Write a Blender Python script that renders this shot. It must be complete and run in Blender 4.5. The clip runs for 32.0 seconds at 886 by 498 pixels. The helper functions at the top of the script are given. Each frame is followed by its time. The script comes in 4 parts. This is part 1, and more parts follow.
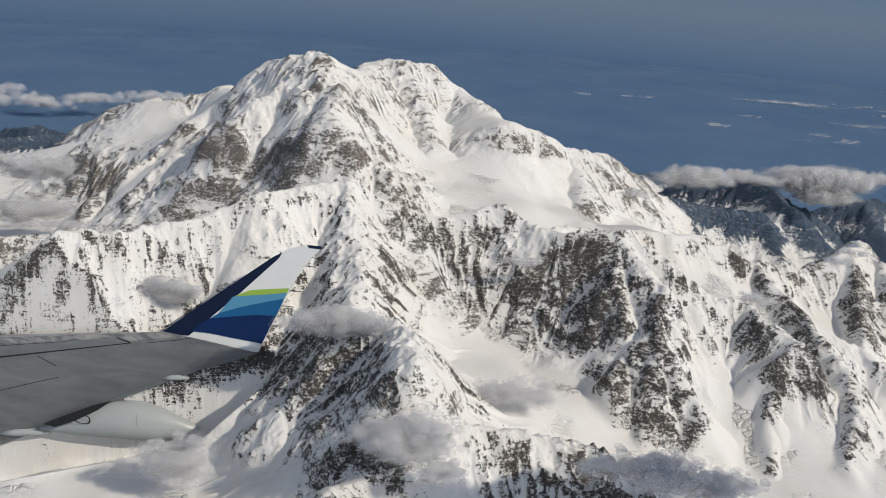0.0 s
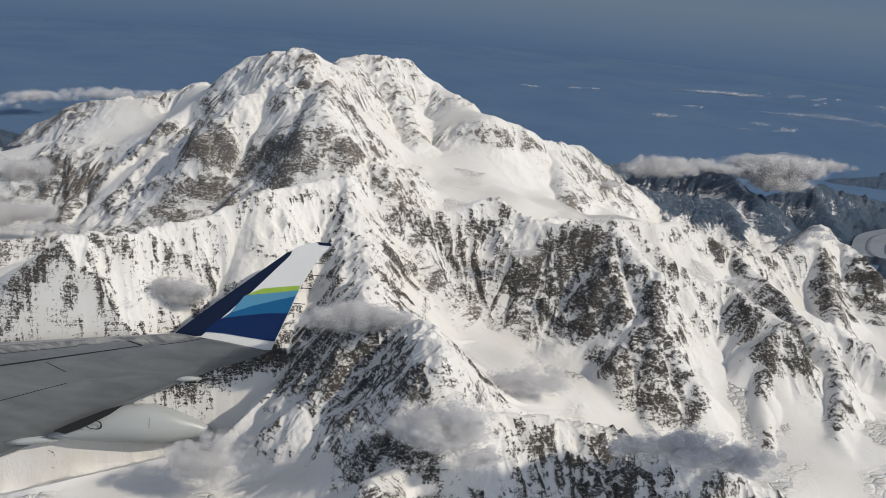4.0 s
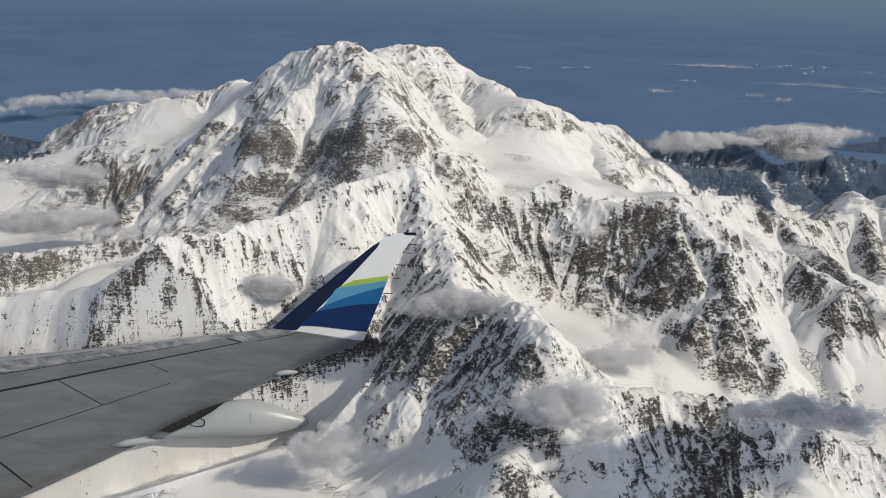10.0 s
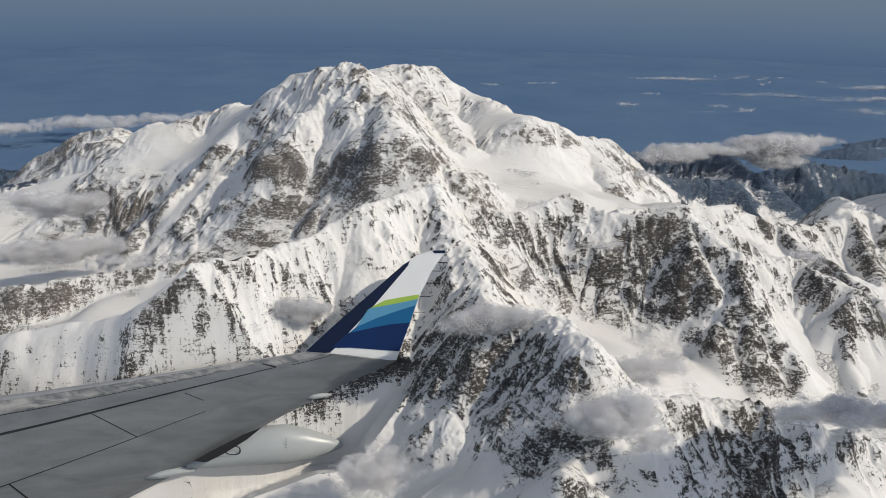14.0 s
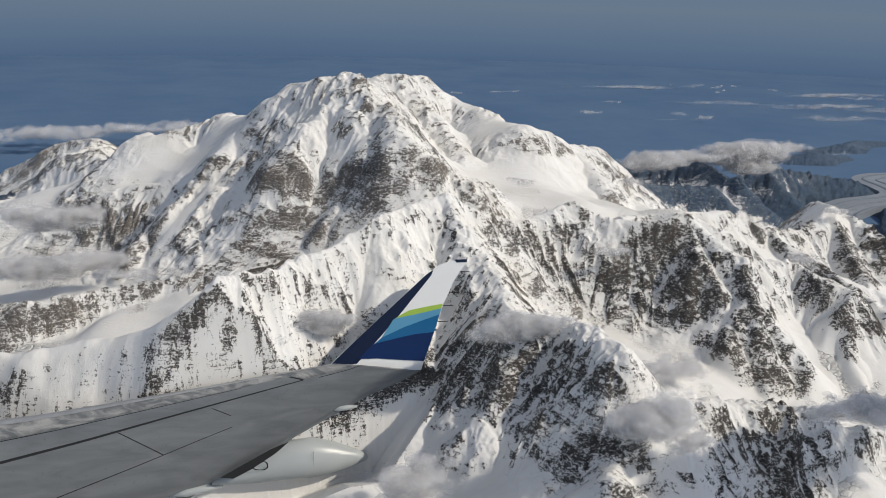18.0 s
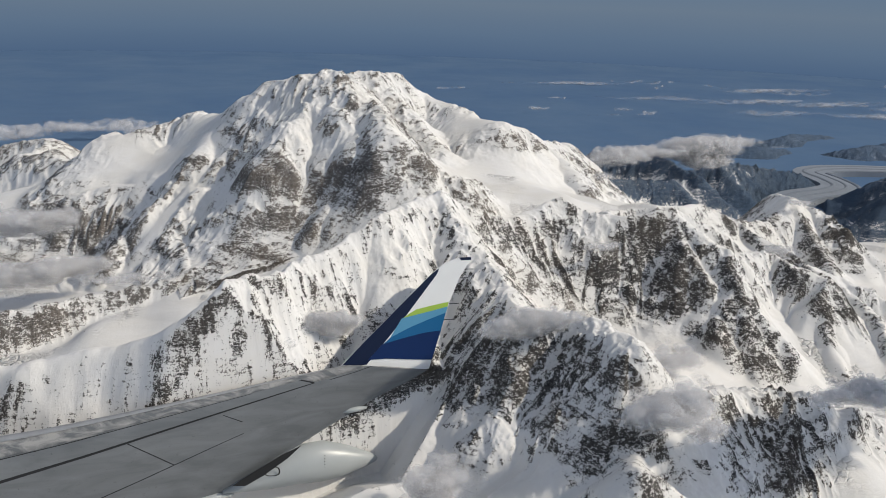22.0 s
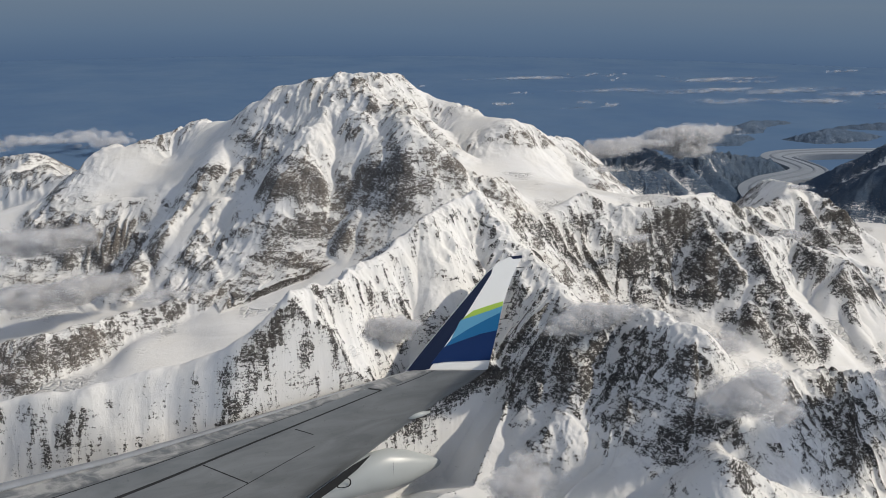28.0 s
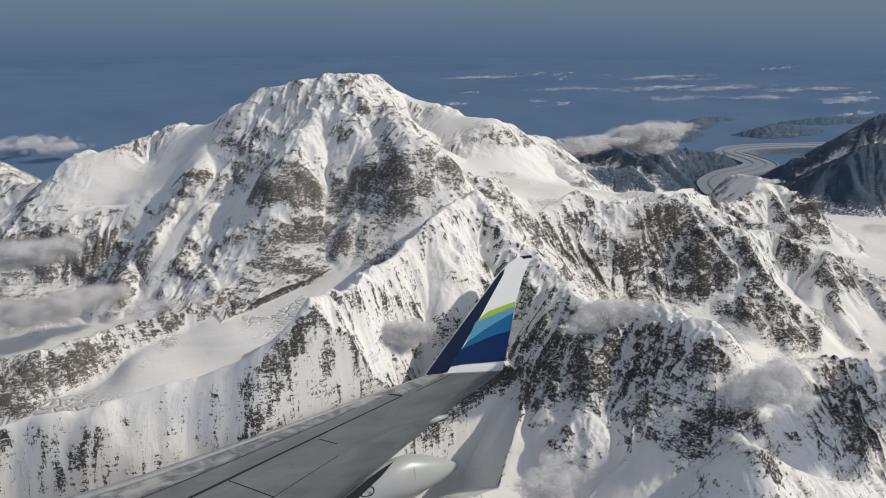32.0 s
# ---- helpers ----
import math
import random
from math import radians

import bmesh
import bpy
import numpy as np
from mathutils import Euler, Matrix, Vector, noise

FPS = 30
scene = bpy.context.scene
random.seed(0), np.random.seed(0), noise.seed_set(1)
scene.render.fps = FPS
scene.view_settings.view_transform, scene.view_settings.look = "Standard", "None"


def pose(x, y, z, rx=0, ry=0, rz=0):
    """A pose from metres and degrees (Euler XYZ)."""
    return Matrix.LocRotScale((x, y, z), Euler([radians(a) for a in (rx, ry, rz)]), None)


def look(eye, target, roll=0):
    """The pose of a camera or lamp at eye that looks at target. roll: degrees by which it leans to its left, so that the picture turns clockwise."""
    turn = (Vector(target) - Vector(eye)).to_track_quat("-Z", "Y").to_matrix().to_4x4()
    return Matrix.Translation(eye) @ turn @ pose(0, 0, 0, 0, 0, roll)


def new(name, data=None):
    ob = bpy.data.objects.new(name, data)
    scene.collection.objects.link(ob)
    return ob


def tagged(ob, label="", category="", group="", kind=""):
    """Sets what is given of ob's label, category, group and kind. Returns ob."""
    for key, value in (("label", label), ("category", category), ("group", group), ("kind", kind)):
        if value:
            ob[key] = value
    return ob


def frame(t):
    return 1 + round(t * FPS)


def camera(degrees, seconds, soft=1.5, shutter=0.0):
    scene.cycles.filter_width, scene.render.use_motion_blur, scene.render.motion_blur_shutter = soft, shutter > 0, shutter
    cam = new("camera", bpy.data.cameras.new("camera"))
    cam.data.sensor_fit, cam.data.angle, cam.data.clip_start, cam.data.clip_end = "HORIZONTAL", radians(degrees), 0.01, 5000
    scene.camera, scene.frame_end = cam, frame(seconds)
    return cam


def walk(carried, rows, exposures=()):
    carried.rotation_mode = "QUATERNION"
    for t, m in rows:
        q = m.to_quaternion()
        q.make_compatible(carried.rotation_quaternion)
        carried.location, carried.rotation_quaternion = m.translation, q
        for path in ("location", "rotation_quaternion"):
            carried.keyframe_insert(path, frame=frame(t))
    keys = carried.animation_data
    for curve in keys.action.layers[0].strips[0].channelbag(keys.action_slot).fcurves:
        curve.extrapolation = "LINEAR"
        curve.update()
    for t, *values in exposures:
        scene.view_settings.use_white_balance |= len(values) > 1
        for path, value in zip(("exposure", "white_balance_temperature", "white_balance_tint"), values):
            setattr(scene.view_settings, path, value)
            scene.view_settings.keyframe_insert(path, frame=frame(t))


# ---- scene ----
# The land is laid out at about 1:25; the camera rides past it on a level, slowly curving line.
cam = camera(61.0, 32.0, soft=0.5)
METRES, EYE, TILT, LEAN, TURN = 300.0, 360.0, -19.3, -4.4, 0.0
ROWS = [
    (0.0, 0.0, 0.0, 0.0, 0.0, 0.0, -0.0),
    (0.5, -0.0153, -0.0033, 0.0001, -0.52, -0.01, 0.16),
    (1.0, -0.0303, -0.0065, 0.0004, -1.02, -0.08, 0.32),
    (1.5, -0.0458, -0.0099, 0.0008, -1.51, -0.14, 0.48),
    (2.0, -0.0606, -0.0125, 0.0013, -2.02, -0.23, 0.64),
    (2.5, -0.0759, -0.0153, 0.0012, -2.57, -0.34, 0.83),
    (3.0, -0.0913, -0.0182, 0.002, -3.16, -0.45, 1.02),
    (3.5, -0.1067, -0.0204, 0.0026, -3.8, -0.52, 1.27),
    (5.5, -0.1702, -0.0272, 0.0046, -6.25, -0.79, 1.84),
    (6.0, -0.1855, -0.029, 0.0052, -6.81, -0.79, 2.0),
    (6.5, -0.201, -0.0299, 0.0059, -7.26, -0.81, 2.12),
    (7.0, -0.2166, -0.0312, 0.007, -7.38, -0.77, 2.24),
    (7.5, -0.2321, -0.0324, 0.0076, -7.15, -0.62, 2.4),
    (8.0, -0.2477, -0.0322, 0.0084, -6.74, -0.6, 2.57),
    (8.5, -0.2628, -0.0331, 0.01, -6.36, -0.95, 2.69),
    (9.0, -0.2786, -0.0339, 0.0114, -6.1, -1.45, 3.05),
    (9.5, -0.2941, -0.0337, 0.0117, -5.92, -1.73, 3.7),
    (10.0, -0.3097, -0.035, 0.013, -5.8, -1.75, 4.38),
    (10.5, -0.3259, -0.034, 0.0148, -5.83, -1.56, 4.85),
    (11.0, -0.3415, -0.0335, 0.0163, -6.09, -1.32, 5.21),
    (11.5, -0.3569, -0.0319, 0.0178, -6.49, -1.14, 5.54),
    (12.0, -0.3724, -0.0318, 0.0192, -6.98, -1.04, 5.78),
    (12.5, -0.3882, -0.0319, 0.0206, -7.5, -0.91, 5.96),
    (13.0, -0.403, -0.0288, 0.0226, -8.02, -0.76, 6.1),
    (13.5, -0.4181, -0.0278, 0.0241, -8.47, -0.73, 6.16),
    (14.0, -0.4339, -0.027, 0.0256, -8.8, -0.74, 6.24),
    (14.5, -0.4495, -0.0252, 0.0274, -9.05, -0.68, 6.29),
    (16.5, -0.512, -0.0167, 0.0359, -10.87, -0.47, 6.4),
    (17.0, -0.5275, -0.0148, 0.0378, -11.31, -0.49, 6.65),
    (17.5, -0.5426, -0.0117, 0.0399, -11.78, -0.5, 6.89),
    (18.0, -0.5579, -0.0088, 0.0424, -12.34, -0.54, 7.05),
    (18.5, -0.5725, -0.0056, 0.0446, -12.96, -0.59, 7.11),
    (19.0, -0.5874, -0.0018, 0.0471, -13.62, -0.7, 7.16),
    (19.5, -0.6024, 0.0019, 0.0498, -14.25, -0.9, 7.28),
    (20.0, -0.6176, 0.0052, 0.052, -14.85, -1.08, 7.44),
    (20.5, -0.6323, 0.0093, 0.0545, -15.46, -1.22, 7.58),
    (21.0, -0.6471, 0.0136, 0.0573, -16.11, -1.32, 7.7),
    (21.5, -0.662, 0.018, 0.0599, -16.72, -1.41, 7.86),
    (22.0, -0.6766, 0.0228, 0.0626, -17.17, -1.47, 8.09),
    (22.5, -0.6911, 0.027, 0.065, -17.38, -1.49, 8.36),
    (23.0, -0.7055, 0.0319, 0.0676, -17.49, -1.54, 8.65),
    (23.5, -0.7201, 0.037, 0.0704, -17.67, -1.69, 8.95),
    (24.0, -0.7346, 0.042, 0.0736, -17.98, -1.96, 9.21),
    (24.5, -0.7487, 0.0469, 0.0759, -18.38, -2.19, 9.48),
    (25.0, -0.7632, 0.052, 0.079, -18.86, -2.32, 9.7),
    (25.5, -0.7772, 0.058, 0.082, -19.37, -2.24, 9.89),
    (27.5, -0.8333, 0.0841, 0.0949, -20.74, -2.19, 10.56),
    (28.0, -0.8472, 0.0901, 0.0975, -21.07, -2.24, 10.7),
    (28.5, -0.8607, 0.097, 0.1006, -21.51, -2.29, 10.84),
    (29.0, -0.8742, 0.1039, 0.104, -22.09, -2.37, 11.02),
    (29.5, -0.8881, 0.1102, 0.1075, -22.74, -2.49, 11.22),
    (30.0, -0.9005, 0.1187, 0.1105, -23.37, -2.62, 11.38),
    (30.5, -0.9139, 0.1255, 0.1139, -23.93, -2.77, 11.46),
    (31.0, -0.9268, 0.1334, 0.1174, -24.45, -2.9, 11.57),
    (31.5, -0.9399, 0.1409, 0.1211, -24.98, -3.02, 11.74),
    (32.0, -0.9528, 0.1486, 0.1243, -25.51, -3.11, 11.97),
]
walk(cam, [(t, pose(0, 0, EYE, TILT, LEAN, TURN) @ pose(METRES * x, METRES * y, METRES * z, 90 + pitch, roll, yaw)) for t, x, y, z, yaw, pitch, roll in ROWS],
     exposures=[(0.0, -0.03), (10.0, 0.02), (20.0, 0.08), (32.0, 0.09)])

# ---- light ----
SUN = Vector((0.71, -0.36, 0.60)).normalized()
world = bpy.data.worlds.new("sky")
scene.world = world
world.use_nodes = True
wn = world.node_tree.nodes
sky = wn.new("ShaderNodeTexSky")
sky.sky_type, sky.sun_disc = "NISHITA", False
sky.sun_elevation = math.asin(SUN.z)
sky.sun_rotation = math.atan2(SUN.x, SUN.y)
sky.altitude = 1500
wn["Background"].inputs[1].default_value = 0.114
pale = wn.new("ShaderNodeHueSaturation")
pale.inputs["Saturation"].default_value = 0.48
world.node_tree.links.new(sky.outputs[0], pale.inputs["Color"])
world.node_tree.links.new(pale.outputs[0], wn["Background"].inputs[0])
lamp = bpy.data.lights.new("sun", "SUN")
lamp.energy, lamp.angle, lamp.color = 2.55, radians(0.6), (1.0, 0.91, 0.77)
sun = new("sun", lamp)
sun.matrix_world = look(SUN * 2000, (0, 0, 0))
scene.cycles.transparent_max_bounces = 64

# ---- materials ----


def material(name):
    m = bpy.data.materials.new(name)
    m.use_nodes = True
    nt = m.node_tree
    return m, nt, nt.nodes["Principled BSDF"]


def node(nt, kind, values=None, **props):
    n = nt.nodes.new(kind)
    for key, value in props.items():
        setattr(n, key, value)
    for key, value in (values or {}).items():
        if hasattr(value, "is_output"):
            nt.links.new(value, n.inputs[key])
        else:
            n.inputs[key].default_value = value
    return n


def calc(nt, op, a, b=0.0):
    return node(nt, "ShaderNodeMath", {0: a, 1: b}, operation=op).outputs[0]


def mix(nt, fac, a, b):
    n = node(nt, "ShaderNodeMix", data_type="RGBA")
    for i, v in ((0, fac), (6, a), (7, b)):
        if hasattr(v, "is_output"):
            nt.links.new(v, n.inputs[i])
        else:
            n.inputs[i].default_value = v
    return n.outputs[2]


def ramp(nt, fac, stops, interp="LINEAR"):
    n = node(nt, "ShaderNodeValToRGB", {0: fac})
    n.color_ramp.interpolation = interp
    els = n.color_ramp.elements
    while len(els) < len(stops):
        els.new(0.5)
    for e, (p, c) in zip(els, stops):
        e.position, e.color = p, c if len(c) == 4 else (*c, 1)
    return n.outputs[0]


def grey(v):
    return (v, v, v, 1)


def noise_tex(nt, scale, detail=6, rough=0.6, vec=None, dist=0.0):
    v = {"Scale": scale, "Detail": detail, "Roughness": rough, "Distortion": dist}
    if vec is not None:
        v["Vector"] = vec
    return node(nt, "ShaderNodeTexNoise", v).outputs[0]


def mountain_material(name, rock_a, rock_b, cover, line, snow=(0.81, 0.805, 0.797), crevasses=False, dusting=0.85):
    """Bare rock on steep ribs, snow on ledges, in gullies and on gentle ground. cover: more snow; line: height below which snow ends."""
    m, nt, bsdf = material(name)
    geo = node(nt, "ShaderNodeNewGeometry")
    pos = geo.outputs["Position"]
    bare = node(nt, "ShaderNodeAttribute", attribute_name="bare").outputs["Fac"]
    flat = node(nt, "ShaderNodeMapping", {0: pos, 3: (1.0, 1.0, 0.4)}).outputs[0]
    big = noise_tex(nt, 0.03, 4, 0.55, pos)
    mid = noise_tex(nt, 0.07, 10, 0.72, flat, 0.7)
    grit = noise_tex(nt, 1.1, 6, 0.74, node(nt, "ShaderNodeMapping", {0: pos, 3: (1.0, 1.0, 0.55)}).outputs[0], 0.6)
    fine = noise_tex(nt, 0.34, 8, 0.72, flat, 0.7)
    lay = node(nt, "ShaderNodeMapping", {0: pos, 2: (0.28, 0.16, 0.3), 3: (0.22, 0.22, 1.5)}).outputs[0]
    beds = noise_tex(nt, 0.5, 7, 0.7, lay, 0.6)
    flow = node(nt, "ShaderNodeAttribute", attribute_name="flow").outputs["Vector"]
    streak = noise_tex(nt, 1.0, 5, 0.62, node(nt, "ShaderNodeMapping", {0: flow, 3: (0.30, 0.045, 0.02)}).outputs[0], 0.5)
    z = node(nt, "ShaderNodeSeparateXYZ", {0: pos}).outputs[2]
    s = calc(nt, "SUBTRACT", bare, cover)
    for field, amount in ((big, 0.5), (mid, 0.8), (fine, 2.1), (beds, 1.4), (grit, 1.6), (streak, 1.9)):
        s = calc(nt, "ADD", s, calc(nt, "MULTIPLY", calc(nt, "SUBTRACT", field, 0.5), amount))
    low = calc(nt, "MULTIPLY", calc(nt, "MAXIMUM", calc(nt, "SUBTRACT", line, z), 0.0), 0.06)
    s = calc(nt, "ADD", s, low)
    mask = ramp(nt, s, [(0.49, (1, 1, 1)), (0.52, (0, 0, 0))])
    ledge = noise_tex(nt, 1.0, 6, 0.7, node(nt, "ShaderNodeMapping", {0: pos, 2: (0.5, 0.2, 0.3), 3: (0.55, 0.55, 1.1)}).outputs[0], 1.0)
    dust = calc(nt, "MULTIPLY", ramp(nt, calc(nt, "ADD", ledge, calc(nt, "MULTIPLY", calc(nt, "SUBTRACT", 0.75, s), 0.12)), [(0.535, (0, 0, 0)), (0.555, (1, 1, 1))]), dusting)
    rock = mix(nt, ramp(nt, fine, [(0.3, (0, 0, 0)), (0.7, (1, 1, 1))]), (*rock_a, 1), (*rock_b, 1))
    rock = mix(nt, ramp(nt, beds, [(0.35, (0, 0, 0)), (0.65, (1, 1, 1))]), rock, mix(nt, 0.5, rock, (*[c * 0.45 for c in rock_a], 1)))
    rock = mix(nt, ramp(nt, big, [(0.45, (0, 0, 0)), (0.6, (1, 1, 1))]), rock, mix(nt, 0.35, rock, (rock_b[0] * 1.1, rock_b[1] * 0.98, rock_b[2] * 0.85, 1)))
    rock = mix(nt, ramp(nt, grit, [(0.40, (1, 1, 1)), (0.56, (0, 0, 0))]), rock, mix(nt, 0.6, rock, (*[c * 0.25 for c in rock_a], 1)))
    old = mix(nt, ramp(nt, big, [(0.35, (0, 0, 0)), (0.7, (1, 1, 1))]), (*snow, 1), (snow[0] * 0.95, snow[1] * 0.935, snow[2] * 0.90, 1))
    nt.links.new(mix(nt, calc(nt, "MAXIMUM", mask, dust), rock, old), bsdf.inputs["Base Color"])
    bsdf.inputs["Roughness"].default_value = 0.85
    bsdf.inputs["Specular IOR Level"].default_value = 0.1
    height = calc(nt, "ADD", calc(nt, "ADD", calc(nt, "MULTIPLY", mid, 1.4), calc(nt, "MULTIPLY", streak, 1.2)), calc(nt, "ADD", calc(nt, "ADD", calc(nt, "MULTIPLY", fine, 0.9), calc(nt, "MULTIPLY", grit, 0.45)), calc(nt, "MULTIPLY", mask, 0.1)))
    soft = calc(nt, "SUBTRACT", 1.0, calc(nt, "MULTIPLY", mask, 0.8))
    if crevasses:
        cells = node(nt, "ShaderNodeTexVoronoi", {"Vector": node(nt, "ShaderNodeMapping", {0: pos, 3: (0.16, 0.34, 0.2)}).outputs[0], "Scale": 1.0}, feature="DISTANCE_TO_EDGE").outputs["Distance"]
        cracks = ramp(nt, cells, [(0.0, (0, 0, 0)), (0.16, (1, 1, 1))])
        field = ramp(nt, noise_tex(nt, 0.018, 3, 0.5, pos), [(0.5, (0, 0, 0)), (0.6, (1, 1, 1))])
        height = calc(nt, "ADD", height, calc(nt, "MULTIPLY", calc(nt, "MULTIPLY", cracks, field), 1.3))
        soft = calc(nt, "MAXIMUM", soft, calc(nt, "MULTIPLY", field, 0.7))
    bump = node(nt, "ShaderNodeBump", {"Strength": soft, "Distance": 2.0, "Height": height})
    nt.links.new(bump.outputs[0], bsdf.inputs["Normal"])
    return m


def plain_material(name, color, rough=0.5, metal=0.0, vary=0.12, scale=0.3):
    m, nt, bsdf = material(name)
    pos = node(nt, "ShaderNodeTexCoord").outputs["Object"]
    n = noise_tex(nt, scale, 6, 0.6, pos)
    a = tuple(min(1, c * (1 - vary)) for c in color)
    b = tuple(min(1, c * (1 + vary)) for c in color)
    nt.links.new(mix(nt, n, (*a, 1), (*b, 1)), bsdf.inputs["Base Color"])
    bsdf.inputs["Roughness"].default_value = rough
    bsdf.inputs["Metallic"].default_value = metal
    return m


MAT_MASSIF = mountain_material("massif_snow_and_granite", (0.17, 0.160, 0.153), (0.315, 0.295, 0.278), -0.03, 60.0, dusting=0.95)
MAT_FRONT = mountain_material("ridge_snow_and_slate", (0.074, 0.072, 0.072), (0.178, 0.171, 0.164), 0.10, 60.0, dusting=0.9)
MAT_GLACIER = mountain_material("crevassed_glacier_snow", (0.095, 0.098, 0.105), (0.205, 0.20, 0.20), 0.04, 92.0, crevasses=True)
# Both far materials have blue air haze mixed into rock and snow colours.
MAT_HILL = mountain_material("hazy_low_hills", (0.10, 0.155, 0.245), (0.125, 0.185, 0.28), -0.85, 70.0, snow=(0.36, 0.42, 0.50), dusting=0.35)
MAT_FAR = mountain_material("haze_tinted_far_rock", (0.070, 0.115, 0.185), (0.115, 0.165, 0.24), -0.50, 112.0, dusting=0.35)


# The plain's base colour is the blue of the air's haze, painted in.
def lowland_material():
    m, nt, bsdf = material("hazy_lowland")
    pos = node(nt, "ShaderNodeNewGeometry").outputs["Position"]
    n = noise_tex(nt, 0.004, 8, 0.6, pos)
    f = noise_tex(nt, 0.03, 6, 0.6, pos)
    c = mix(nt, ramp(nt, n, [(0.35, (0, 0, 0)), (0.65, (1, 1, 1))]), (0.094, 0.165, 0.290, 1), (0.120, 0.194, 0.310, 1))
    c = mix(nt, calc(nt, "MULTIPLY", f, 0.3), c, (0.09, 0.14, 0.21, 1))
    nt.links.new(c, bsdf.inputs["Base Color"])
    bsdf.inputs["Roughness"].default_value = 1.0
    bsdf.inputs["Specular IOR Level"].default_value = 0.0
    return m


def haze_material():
    """Far air over the horizon as glowing painted haze: grey-blue low down, bluer above."""
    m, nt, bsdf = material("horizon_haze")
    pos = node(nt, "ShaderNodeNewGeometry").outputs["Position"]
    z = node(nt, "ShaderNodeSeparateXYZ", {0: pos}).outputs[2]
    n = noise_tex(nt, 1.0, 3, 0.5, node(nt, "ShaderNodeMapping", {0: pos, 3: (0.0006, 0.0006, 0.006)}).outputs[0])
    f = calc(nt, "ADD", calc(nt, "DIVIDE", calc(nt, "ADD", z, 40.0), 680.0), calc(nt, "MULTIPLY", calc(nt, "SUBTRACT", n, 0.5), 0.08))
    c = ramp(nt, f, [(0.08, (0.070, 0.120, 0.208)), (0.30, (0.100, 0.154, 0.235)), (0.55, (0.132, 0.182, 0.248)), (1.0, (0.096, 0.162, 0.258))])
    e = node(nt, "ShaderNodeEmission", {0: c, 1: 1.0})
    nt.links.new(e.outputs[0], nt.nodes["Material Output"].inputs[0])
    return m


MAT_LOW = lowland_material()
MAT_HAZE = haze_material()

# ---- helpers for meshes ----


def mesh_object(name, verts, faces, mat, smooth=False):
    me = bpy.data.meshes.new(name)
    me.from_pydata([tuple(v) for v in verts], [], [tuple(f) for f in faces])
    me.materials.append(mat)
    if smooth:
        me.shade_smooth()
    me.update()
    return new(name, me)


def part(name, bm, mat, parent, label="", smooth=False):
    me = bpy.data.meshes.new(name)
    bmesh.ops.recalc_face_normals(bm, faces=bm.faces)
    bm.to_mesh(me)
    bm.free()
    me.materials.append(mat)
    if smooth:
        me.shade_smooth()
    ob = new(name, me)
    ob.parent = parent
    if label:
        tagged(ob, label=label)
    return ob


# ---- terrain: numpy noise ----
PERM = np.random.RandomState(7).permutation(1024)
ANG = np.random.RandomState(8).rand(1024) * 2 * np.pi
GX, GY = np.cos(ANG), np.sin(ANG)


def perlin(x, y, seed=0):
    xi, yi = np.floor(x).astype(np.int64), np.floor(y).astype(np.int64)
    fx, fy = x - xi, y - yi
    u, v = fx * fx * fx * (fx * (fx * 6 - 15) + 10), fy * fy * fy * (fy * (fy * 6 - 15) + 10)

    def corner(dx, dy):
        h = PERM[(PERM[(xi + dx + seed * 17) & 1023] + yi + dy) & 1023]
        return GX[h] * (fx - dx) + GY[h] * (fy - dy)
    a, b, c, d = corner(0, 0), corner(1, 0), corner(0, 1), corner(1, 1)
    return (a + u * (b - a)) + v * ((c + u * (d - c)) - (a + u * (b - a)))


def fbm(x, y, octaves, seed=0, ridged=False):
    total, amp, f = 0.0, 1.0, 1.0
    for o in range(octaves):
        n = perlin(x * f, y * f, seed + o)
        total = total + amp * ((1 - 2.2 * np.abs(n)) if ridged else n)
        amp, f = amp * 0.5, f * 2.03
    return total


# Levels of the glaciers, basins and valley floors between the ridges.
LEVELS_NEAR = [(-60, 339, 146), (40, 226, 116), (-100, 297, 126), (81, 385, 153), (45, 370, 160), (150, 335, 138),
               (170, 320, 130), (184, 388, 152), (0, 200, 100), (200, 235, 95), (-150, 250, 118), (320, 400, 128),
               (-230, 300, 112), (-420, 380, 120), (-330, 320, 110), (-200, 335, 125), (-280, 345, 125), (110, 300, 142), (20, 330, 158)]
LEVELS_FAR = [(-253, 449, 172), (-194, 450, 178), (-160, 470, 187), (-286, 458, 160), (-350, 450, 148), (-185, 490, 183), (39, 548, 222), (100, 535, 209), (150, 560, 190),
              (-225, 640, 216), (-262, 668, 207), (-195, 655, 226), (-310, 625, 154), (-275, 575, 158), (-320, 720, 190), (-370, 800, 165), (240, 600, 158), (300, 700, 112), (450, 800, 88), (600, 900, 85), (760, 900, 84), (600, 780, 86),
              (0, 900, 130), (-500, 600, 125), (500, 500, 100), (-600, 1200, 82), (500, 1400, 80), (1200, 900, 80),
              (1000, 400, 82), (200, 1100, 84), (-350, 600, 150), (0, 515, 222), (60, 520, 220), (150, 530, 204)]


def floor_level(x, y):
    num, den = 0.0, 0.0
    for px, py, pz in LEVELS_NEAR + LEVELS_FAR:
        w = 1.0 / ((x - px) ** 2 + (y - py) ** 2 + 150.0) ** 1.6
        num, den = num + w * pz, den + w
    low = np.clip((np.hypot(x, y) - 850) / 400, 0, 1)
    return (num / den) * (1 - low) + 55 * low


# Crest lines: owner, steepness of the sides, then the points from end to end.
RIDGES = []


def crest_line(owner, steepness, *points):
    RIDGES.append((owner, steepness, list(points)))


